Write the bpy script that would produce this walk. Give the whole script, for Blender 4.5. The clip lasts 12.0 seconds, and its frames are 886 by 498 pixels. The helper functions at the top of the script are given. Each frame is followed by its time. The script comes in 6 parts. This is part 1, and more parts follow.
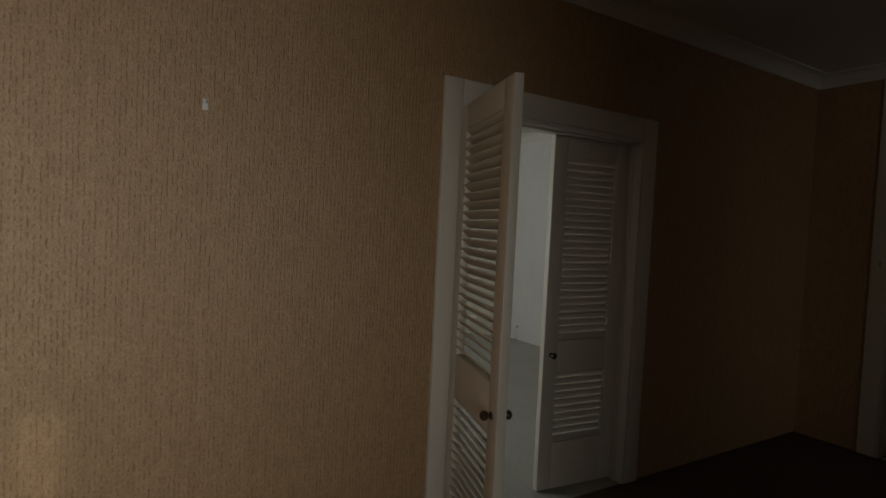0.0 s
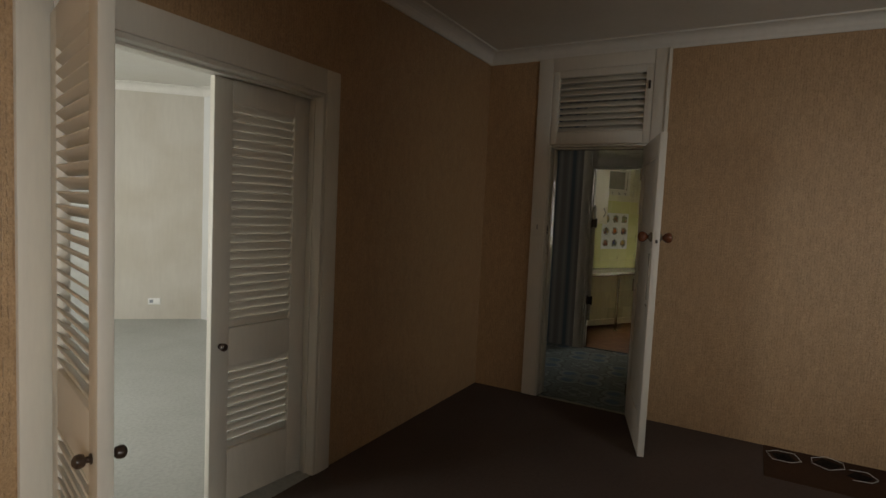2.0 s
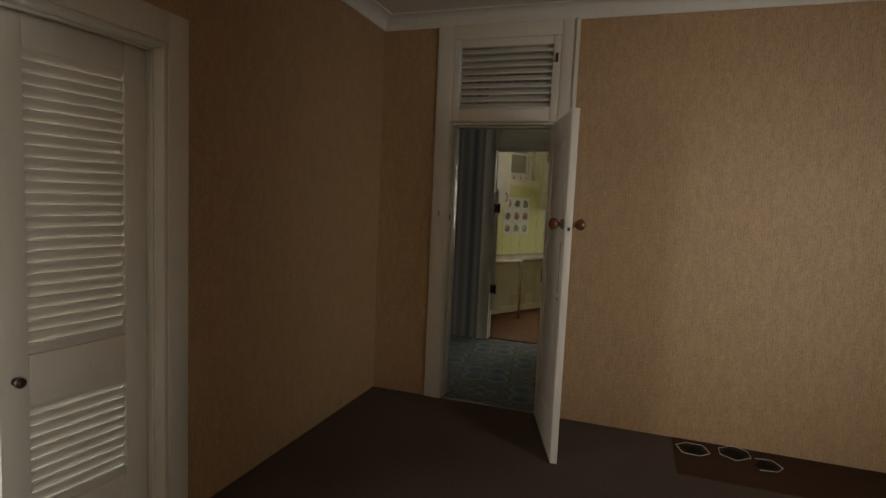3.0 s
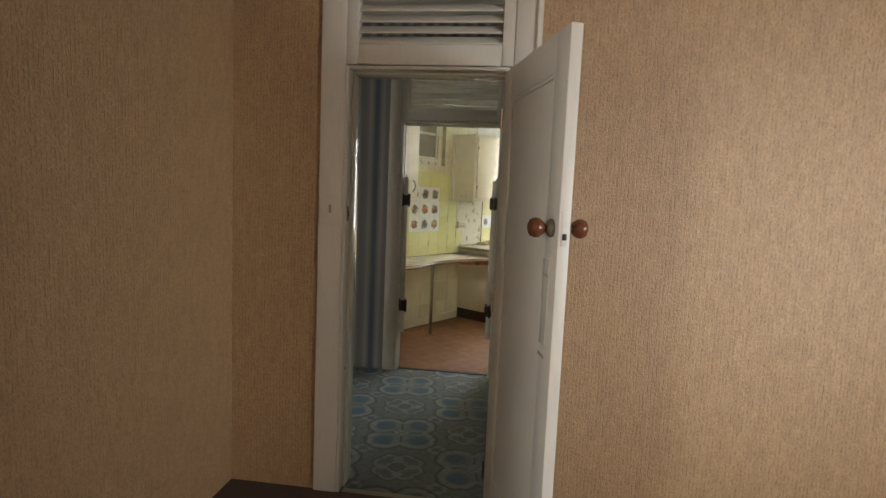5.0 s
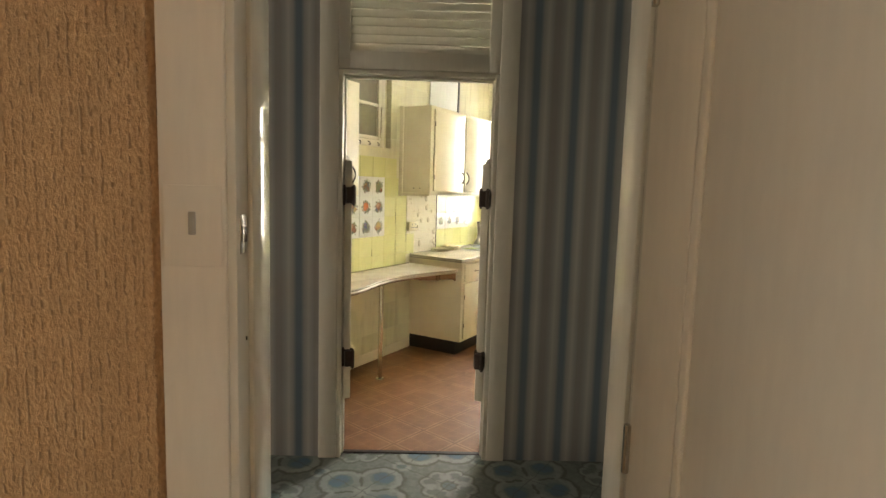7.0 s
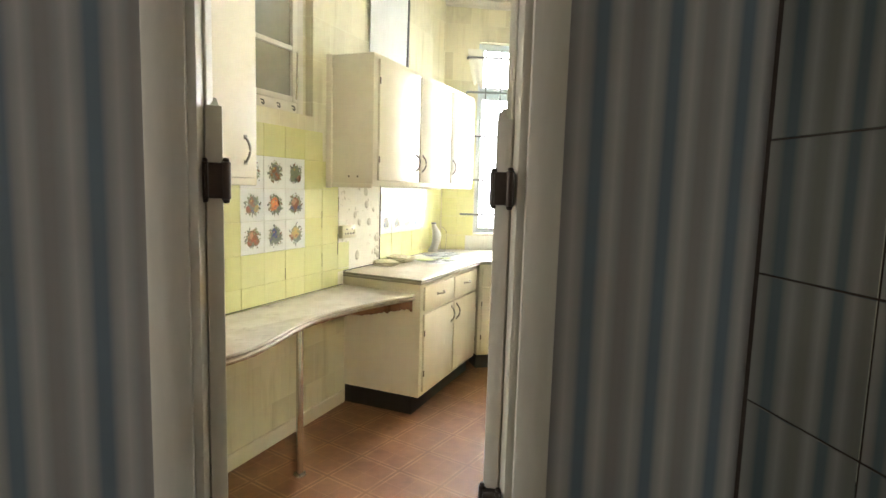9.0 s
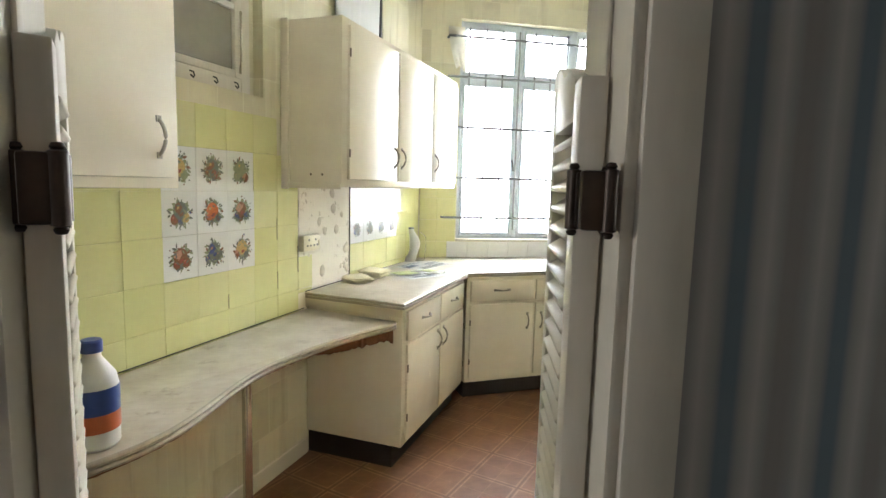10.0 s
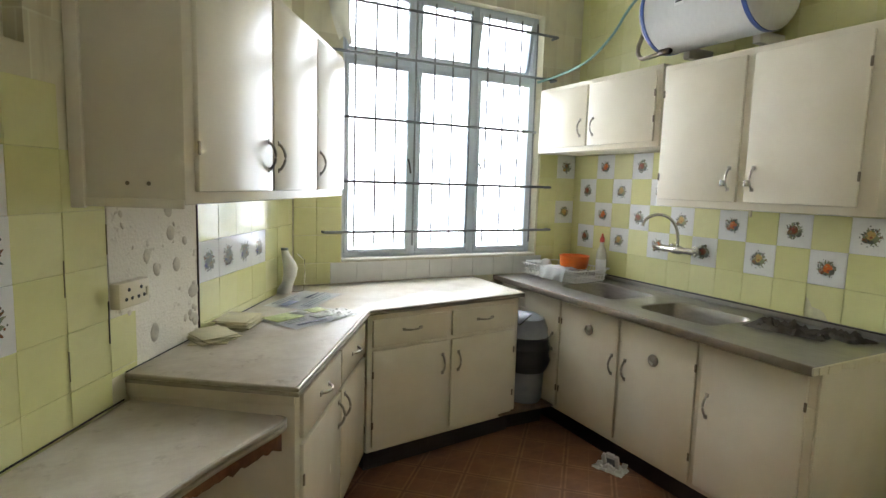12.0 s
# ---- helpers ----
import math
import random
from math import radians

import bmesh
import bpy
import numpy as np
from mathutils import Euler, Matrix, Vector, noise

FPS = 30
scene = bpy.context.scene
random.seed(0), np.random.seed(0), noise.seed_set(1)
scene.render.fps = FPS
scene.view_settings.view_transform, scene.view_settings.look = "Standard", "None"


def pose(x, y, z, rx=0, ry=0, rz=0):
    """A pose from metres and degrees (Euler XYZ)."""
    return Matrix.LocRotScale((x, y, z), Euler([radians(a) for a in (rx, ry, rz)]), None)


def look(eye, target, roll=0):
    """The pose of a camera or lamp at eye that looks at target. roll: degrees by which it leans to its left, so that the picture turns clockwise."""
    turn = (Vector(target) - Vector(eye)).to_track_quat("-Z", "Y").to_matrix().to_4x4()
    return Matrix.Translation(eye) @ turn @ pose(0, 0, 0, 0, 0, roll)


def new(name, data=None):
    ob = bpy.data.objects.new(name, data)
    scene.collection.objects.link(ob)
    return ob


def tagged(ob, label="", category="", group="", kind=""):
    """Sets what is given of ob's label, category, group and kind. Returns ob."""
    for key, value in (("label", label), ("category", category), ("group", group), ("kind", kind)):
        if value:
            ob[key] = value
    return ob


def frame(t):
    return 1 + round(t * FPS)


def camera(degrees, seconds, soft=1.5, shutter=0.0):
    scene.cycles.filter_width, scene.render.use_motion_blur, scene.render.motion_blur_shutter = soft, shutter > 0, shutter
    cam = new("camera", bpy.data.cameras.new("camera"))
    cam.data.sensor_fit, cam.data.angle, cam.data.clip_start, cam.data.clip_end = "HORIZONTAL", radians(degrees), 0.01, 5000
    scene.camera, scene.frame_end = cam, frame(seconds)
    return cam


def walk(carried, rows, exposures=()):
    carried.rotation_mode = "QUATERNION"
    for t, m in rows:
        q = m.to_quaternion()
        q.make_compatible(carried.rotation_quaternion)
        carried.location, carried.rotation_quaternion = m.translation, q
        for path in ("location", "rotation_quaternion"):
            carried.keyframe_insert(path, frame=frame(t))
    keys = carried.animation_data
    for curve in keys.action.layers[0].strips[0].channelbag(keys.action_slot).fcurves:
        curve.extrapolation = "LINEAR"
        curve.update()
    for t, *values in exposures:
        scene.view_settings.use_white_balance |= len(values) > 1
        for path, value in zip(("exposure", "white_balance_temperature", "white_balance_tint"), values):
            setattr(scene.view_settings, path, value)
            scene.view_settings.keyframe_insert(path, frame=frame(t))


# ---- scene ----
cam = camera(77.8, 12.0)
PATH = [
    (0.0, 0.001, -0.001, 1.505, -31.75, -2.30, 2.73),
    (0.5, 0.055, 0.058, 1.509, -39.83, -2.66, 2.87),
    (1.0, 0.145, 0.095, 1.505, -47.97, -3.12, 2.74),
    (1.5, 0.274, 0.116, 1.492, -54.75, -3.55, 2.75),
    (2.0, 0.476, 0.163, 1.497, -60.60, -4.14, 2.66),
    (2.5, 0.669, 0.232, 1.488, -65.86, -4.78, 2.68),
    (3.0, 0.928, 0.337, 1.498, -70.98, -5.25, 2.57),
    (3.5, 1.201, 0.433, 1.489, -74.71, -5.64, 2.52),
    (5.5, 2.633, 0.980, 1.479, -84.81, -5.76, 2.27),
    (6.0, 3.006, 1.121, 1.484, -87.16, -5.97, 1.98),
    (6.5, 3.366, 1.225, 1.465, -89.59, -5.95, 1.82),
    (7.0, 3.777, 1.276, 1.458, -90.98, -6.09, 1.64),
    (9.0, 5.264, 1.369, 1.418, -98.26, -6.35, 1.67),
    (9.5, 5.601, 1.395, 1.429, -99.99, -6.50, 1.61),
    (10.0, 5.921, 1.392, 1.436, -102.10, -6.63, 1.56),
    (10.5, 6.186, 1.368, 1.454, -103.88, -6.73, 1.46),
    (11.0, 6.444, 1.365, 1.473, -106.67, -6.77, 1.57),
    (11.5, 6.640, 1.379, 1.481, -111.67, -6.66, 1.72),
    (12.0, 6.846, 1.388, 1.488, -117.44, -6.59, 1.71),
]
EXPOSURES = [(0.0, -3.35, 7100, 10), (0.5, -2.78, 7000, 10), (1.0, -2.25, 6900, 10), (1.5, -1.8, 6900, 10), (2.5, -1.5, 7300, 10), (3.5, -0.66, 7100, 10), (5.5, 0.33, 6600, 10), (6.0, 0.5, 6700, 10), (7.0, 0.88, 7700, 10), (9.0, 1.15, 6550, 10), (9.5, 0.9, 6400, 12), (10.0, 0.65, 6150, 12), (10.5, 0.55, 5950, 12), (11.0, 0.22, 6150, 12), (11.5, -0.02, 6250, 12), (12.0, -0.42, 6150, 12)]
SKY_GLOW, SOUTH_W, EAST_FILL_W, LOUNGE_W, HALL_W = 23.0, 210.0, 36.0, 280.0, 66.0

walk(cam, [(t, pose(x, y, z, 90 + pitch, 0, yaw) @ pose(0, 0, 0, 0, 0, roll)) for t, x, y, z, yaw, pitch, roll in PATH], EXPOSURES)

# ---- world, sun, window and fill lamps ----
SUN_EL, SUN_DIR = radians(15), Vector((0.10, 1.0, 0)).normalized()
world = bpy.data.worlds.new("world")
scene.world = world
world.use_nodes = True
wn = world.node_tree.nodes
sky = wn.new("ShaderNodeTexSky")
sky.sky_type, sky.sun_disc = "NISHITA", False
sky.sun_elevation, sky.sun_rotation = SUN_EL, math.atan2(-SUN_DIR.x, -SUN_DIR.y)
world.node_tree.links.new(sky.outputs[0], wn["Background"].inputs[0])
wn["Background"].inputs[1].default_value = 0.15
sun = new("sun", bpy.data.lights.new("sun", "SUN"))
sun.data.energy, sun.data.angle, sun.data.color = 3.0, radians(1.0), (1, 0.92, 0.8)
sun.matrix_world = look((0, 0, 0), SUN_DIR * math.cos(SUN_EL) - Vector((0, 0, math.sin(SUN_EL))))


def opening_light(name, eye, target, w, h, watts, spread=180, colour=(0.92, 0.96, 1.0)):
    ob = new(name, bpy.data.lights.new(name, "AREA"))
    ob.data.shape, ob.data.size, ob.data.size_y, ob.data.energy, ob.data.color = "RECTANGLE", w, h, watts, colour
    ob.data.spread = radians(spread)
    ob.matrix_world = look(eye, target)
    return ob


opening_light("south_window_light", (-1.25, -2.42, 1.55), (-1.25, 2, 0.85), 1.5, 1.2, SOUTH_W, 80)
# Added fill aimed at the east wall through an unseen second opening.
opening_light("east_wall_fill_light", (2.05, -2.80, 1.60), (4.6, -0.8, 1.2), 1.5, 1.2, EAST_FILL_W, 85, (0.88, 0.93, 1.0))
# Added fill from an unseen north opening, to brighten the hall's striped walls.
opening_light("hall_fill_light", (5.85, 8.08, 1.5), (5.75, 1, 1.2), 1.0, 1.15, HALL_W, 180, (1.0, 0.95, 0.88))
opening_light("lounge_window_light", (-0.12, 4.6, 1.55), (4, 5.5, 1.1), 2.4, 1.5, LOUNGE_W)


# ---- materials ----
def material(name, rough=0.6, metal=0.0, spec=0.5):
    m = bpy.data.materials.new(name)
    m.use_nodes = True
    b = m.node_tree.nodes["Principled BSDF"]
    b.inputs["Roughness"].default_value, b.inputs["Metallic"].default_value = rough, metal
    b.inputs["Specular IOR Level"].default_value = spec
    return m, m.node_tree, b


def node(tree, kind, **values):
    n = tree.nodes.new(kind)
    for key, value in values.items():
        if key in n.inputs:
            n.inputs[key].default_value = value
    return n


def coords(tree, scale=(1, 1, 1), turn=0.0):
    c = tree.nodes.new("ShaderNodeTexCoord")
    mp = tree.nodes.new("ShaderNodeMapping")
    mp.inputs["Scale"].default_value, mp.inputs["Rotation"].default_value = scale, (0, 0, turn)
    tree.links.new(c.outputs["Object"], mp.inputs[0])
    return mp.outputs[0]


def noise_tex(tree, scale, detail=4.0, rough=0.55, stretch=(1, 1, 1)):
    n = node(tree, "ShaderNodeTexNoise", Scale=scale, Detail=detail, Roughness=rough)
    tree.links.new(coords(tree, stretch), n.inputs["Vector"])
    return n.outputs["Fac"]


def ramp(tree, fac, stops):
    r = tree.nodes.new("ShaderNodeValToRGB")
    el = r.color_ramp.elements
    while len(el) < len(stops):
        el.new(0.5)
    for e, (p, c) in zip(el, stops):
        e.position, e.color = p, (*c, 1)
    tree.links.new(fac, r.inputs[0])
    return r.outputs[0]


def mix(tree, fac, a, b, mode="MIX"):
    m = tree.nodes.new("ShaderNodeMix")
    m.data_type, m.blend_type = "RGBA", mode
    for sock, v in ((m.inputs[0], fac), (m.inputs[6], a), (m.inputs[7], b)):
        if isinstance(v, (int, float)):
            sock.default_value = v
        elif isinstance(v, tuple):
            sock.default_value = (*v, 1)
        else:
            tree.links.new(v, sock)
    return m.outputs[2]


def math_node(tree, op, a, b=0.0):
    m = tree.nodes.new("ShaderNodeMath")
    m.operation = op
    for sock, v in zip(m.inputs, (a, b)):
        if isinstance(v, (int, float)):
            sock.default_value = v
        else:
            tree.links.new(v, sock)
    return m.outputs[0]


def bump(tree, b, height, strength=0.3, distance=0.002):
    n = node(tree, "ShaderNodeBump", Strength=strength, Distance=distance)
    tree.links.new(height, n.inputs["Height"])
    tree.links.new(n.outputs[0], b.inputs["Normal"])


def rough_var(tree, b, fac, lo, hi):
    r = tree.nodes.new("ShaderNodeMapRange")
    r.inputs["To Min"].default_value, r.inputs["To Max"].default_value = lo, hi
    tree.links.new(fac, r.inputs[0])
    tree.links.new(r.outputs[0], b.inputs["Roughness"])


def painted(name, colour, rough=0.4, dirt=0.25, scale=3.0, grain=60.0, relief=0.08, spec=0.5, brush=0.12):
    """Old paint: two scales of tone, brush marks, faint dirt."""
    m, t, b = material(name, rough, spec=spec)
    big, fine = noise_tex(t, scale, 5), noise_tex(t, grain, 3, stretch=(1, 1, 0.15))
    dirty = tuple(c * k for c, k in zip(colour, (0.72, 0.66, 0.55)))
    c = mix(t, math_node(t, "MULTIPLY", ramp(t, big, [(0.42, (0, 0, 0)), (0.75, (1, 1, 1))]), dirt), colour, dirty)
    c = mix(t, brush, c, ramp(t, fine, [(0.3, (0.55, 0.55, 0.55)), (0.7, (1, 1, 1))]), "MULTIPLY")
    t.links.new(c, b.inputs["Base Color"])
    bump(t, b, fine, relief, 0.001)
    rough_var(t, b, fine, max(0.05, rough - 0.06), rough + 0.08)
    return m


def plain(name, colour, rough=0.5, metal=0.0, vary=0.2, scale=20.0, relief=0.0):
    m, t, b = material(name, rough, metal)
    f = noise_tex(t, scale, 4)
    t.links.new(mix(t, f, tuple(c * (1 - vary) for c in colour), tuple(min(1, c * (1 + vary)) for c in colour)), b.inputs["Base Color"])
    if relief:
        bump(t, b, f, relief, 0.002)
    return m


def wallpaper():
    """Tan vinyl wallpaper embossed with granular ribs and broken upright dashes."""
    m, t, b = material("tan_embossed_wallpaper", 0.42, spec=0.7)
    c = t.nodes.new("ShaderNodeTexCoord")
    s = t.nodes.new("ShaderNodeSeparateXYZ")
    t.links.new(c.outputs["Object"], s.inputs[0])
    grain = ramp(t, noise_tex(t, 150, 3, 0.7, (1, 1, 0.7)), [(0.36, (0, 0, 0)), (0.64, (1, 1, 1))])
    lump = noise_tex(t, 62, 3, 0.6, (1, 1, 0.4))
    run = math_node(t, "ADD", math_node(t, "ADD", s.outputs[0], s.outputs[1]), math_node(t, "MULTIPLY", noise_tex(t, 26, 2), 0.009))
    rib = math_node(t, "ADD", math_node(t, "MULTIPLY", math_node(t, "SINE", math_node(t, "MULTIPLY", run, math.tau / 0.0165)), 0.5), 0.5)
    dash = math_node(t, "MULTIPLY", math_node(t, "POWER", rib, 3.6), ramp(t, noise_tex(t, 66, 3, 0.6, (1, 1, 0.8)), [(0.48, (0, 0, 0)), (0.57, (1, 1, 1))]))
    stain = noise_tex(t, 1.1, 4)
    streak = ramp(t, noise_tex(t, 34, 4, 0.65, (1, 1, 0.3)), [(0.36, (0.74, 0.72, 0.70)), (0.62, (1, 1, 1))])
    col = mix(t, grain, (0.38, 0.242, 0.112), (0.60, 0.418, 0.240))
    col = mix(t, math_node(t, "MULTIPLY", lump, 0.5), col, (0.45, 0.275, 0.145))
    # Dark dash colour also stands for the shadows in the embossed relief.
    col = mix(t, math_node(t, "MULTIPLY", dash, 0.54), col, (0.145, 0.082, 0.042))
    col = mix(t, 0.6, col, streak, "MULTIPLY")
    col = mix(t, math_node(t, "MULTIPLY", stain, 0.4), col, (0.41, 0.24, 0.115))
    t.links.new(col, b.inputs["Base Color"])
    high = math_node(t, "SUBTRACT", math_node(t, "ADD", math_node(t, "MULTIPLY", grain, 0.5), lump), math_node(t, "MULTIPLY", dash, 0.8))
    bump(t, b, high, 0.55, 0.0036)
    return m


def striped():
    """Faded wallpaper with soft blue and grey upright stripes."""
    m, t, b = material("striped_wallpaper", 0.5)
    c = t.nodes.new("ShaderNodeTexCoord")
    s = t.nodes.new("ShaderNodeSeparateXYZ")
    t.links.new(c.outputs["Object"], s.inputs[0])
    run = math_node(t, "ADD", s.outputs[0], s.outputs[1])
    f = math_node(t, "FRACT", math_node(t, "ADD", math_node(t, "MULTIPLY", run, 1 / 0.201), 0.47))
    blue, grey, pale, brown = (0.15, 0.215, 0.27), (0.385, 0.38, 0.38), (0.55, 0.535, 0.52), (0.32, 0.305, 0.29)
    col = ramp(t, f, [(0.0, grey), (0.1, pale), (0.22, grey), (0.30, blue), (0.42, blue), (0.5, grey), (0.62, pale), (0.72, grey), (0.82, brown), (0.94, brown), (1.0, grey)])
    g = math_node(t, "FRACT", math_node(t, "MULTIPLY", run, 1 / 0.53))
    col = mix(t, 0.35, col, ramp(t, g, [(0.0, (1, 1, 1)), (0.25, (0.72, 0.73, 0.75)), (0.45, (1, 0.99, 0.97)), (0.7, (0.66, 0.64, 0.62)), (1.0, (1, 1, 1))]), "MULTIPLY")
    stain = noise_tex(t, 2.5, 5)
    col = mix(t, math_node(t, "MULTIPLY", stain, 0.3), col, (0.22, 0.2, 0.18))
    t.links.new(col, b.inputs["Base Color"])
    bump(t, b, noise_tex(t, 180, 2), 0.1, 0.001)
    return m


def kitchen_paper():
    """Cream wallpaper printed with faded tile blocks, stained and patchy."""
    m, t, b = material("faded_block_wallpaper", 0.6)
    br = node(t, "ShaderNodeTexBrick", Scale=1.0)
    br.offset, br.squash = 0.5, 1.0
    for key, v in (("Brick Width", 0.15), ("Row Height", 0.235), ("Mortar Size", 0.003), ("Bias", 0.0)):
        br.inputs[key].default_value = v
    br.inputs["Color1"].default_value, br.inputs["Color2"].default_value, br.inputs["Mortar"].default_value = (0.745, 0.70, 0.515, 1), (0.60, 0.555, 0.39, 1), (0.72, 0.69, 0.52, 1)
    c = t.nodes.new("ShaderNodeTexCoord")
    sp = t.nodes.new("ShaderNodeSeparateXYZ")
    cb = t.nodes.new("ShaderNodeCombineXYZ")
    t.links.new(c.outputs["Object"], sp.inputs[0])
    t.links.new(math_node(t, "ADD", sp.outputs[0], sp.outputs[1]), cb.inputs[0])
    t.links.new(sp.outputs[2], cb.inputs[1])
    t.links.new(cb.outputs[0], br.inputs["Vector"])
    streak, patch = noise_tex(t, 14, 5, 0.6, (1, 1, 0.12)), noise_tex(t, 2.2, 6, 0.65)
    col = mix(t, ramp(t, patch, [(0.45, (0, 0, 0)), (0.62, (0.8, 0.8, 0.8))]), br.outputs[0], (0.74, 0.70, 0.50))
    col = mix(t, ramp(t, streak, [(0.55, (0, 0, 0)), (0.8, (0.5, 0.5, 0.5))]), col, (0.36, 0.30, 0.15))
    t.links.new(col, b.inputs["Base Color"])
    bump(t, b, patch, 0.25, 0.006)
    return m


def plaster_patch():
    m, t, b = material("bare_plaster", 0.85)
    blot, fine = noise_tex(t, 17, 5, 0.7), noise_tex(t, 120, 3)
    col = mix(t, ramp(t, blot, [(0.60, (0, 0, 0)), (0.72, (0.8, 0.8, 0.8))]), (0.79, 0.75, 0.64), (0.38, 0.32, 0.22))
    t.links.new(col, b.inputs["Base Color"])
    bump(t, b, math_node(t, "ADD", blot, fine), 0.5, 0.006)
    return m


def tile_glaze(name, a, c2):
    m, t, b = material(name, 0.12, spec=0.6)
    info = t.nodes.new("ShaderNodeObjectInfo")
    cloud = noise_tex(t, 9, 4)
    col = mix(t, info.outputs["Random"], a, c2)
    col = mix(t, math_node(t, "MULTIPLY", ramp(t, cloud, [(0.5, (0, 0, 0)), (0.8, (1, 1, 1))]), 0.35), col, tuple(v * 0.8 for v in a))
    t.links.new(col, b.inputs["Base Color"])
    bump(t, b, noise_tex(t, 12, 2), 0.12, 0.004)
    rough_var(t, b, cloud, 0.06, 0.22)
    return m


def carpet(name, a, c2, worn, scale=400.0):
    m, t, b = material(name, 0.95, spec=0.15)
    pile, tread, dirt = noise_tex(t, scale, 3, 0.7), noise_tex(t, 1.6, 6, 0.6), noise_tex(t, 45, 4)
    col = mix(t, pile, a, c2)
    col = mix(t, math_node(t, "MULTIPLY", ramp(t, tread, [(0.4, (0, 0, 0)), (0.7, (1, 1, 1))]), 0.55), col, worn)
    col = mix(t, 0.3, col, ramp(t, dirt, [(0.35, (0.6, 0.6, 0.6)), (0.6, (1, 1, 1))]), "MULTIPLY")
    t.links.new(col, b.inputs["Base Color"])
    bump(t, b, math_node(t, "ADD", pile, dirt), 0.8, 0.006)
    return m


def cell_uv(t, size, turn=0.0, shift=(0.0, 0.0)):
    c = coords(t, (1 / size, 1 / size, 1), turn)
    s = t.nodes.new("ShaderNodeSeparateXYZ")
    t.links.new(c, s.inputs[0])
    u = math_node(t, "SUBTRACT", math_node(t, "FRACT", math_node(t, "ADD", s.outputs[0], shift[0])), 0.5)
    v = math_node(t, "SUBTRACT", math_node(t, "FRACT", math_node(t, "ADD", s.outputs[1], shift[1])), 0.5)
    return u, v


def span(t, a, b, x0=0.0, y0=0.0):
    """Distance of (a, b) from a fixed point of the cell."""
    p, q = math_node(t, "SUBTRACT", a, x0), math_node(t, "SUBTRACT", b, y0)
    return math_node(t, "SQRT", math_node(t, "ADD", math_node(t, "MULTIPLY", p, p), math_node(t, "MULTIPLY", q, q)))


def within(t, d, r, soft=0.01):
    """1 inside r, 0 outside, with a soft print edge."""
    return ramp(t, math_node(t, "ADD", math_node(t, "SUBTRACT", d, r), 0.5), [(0.5 - soft, (1, 1, 1)), (0.5 + soft, (0, 0, 0))])


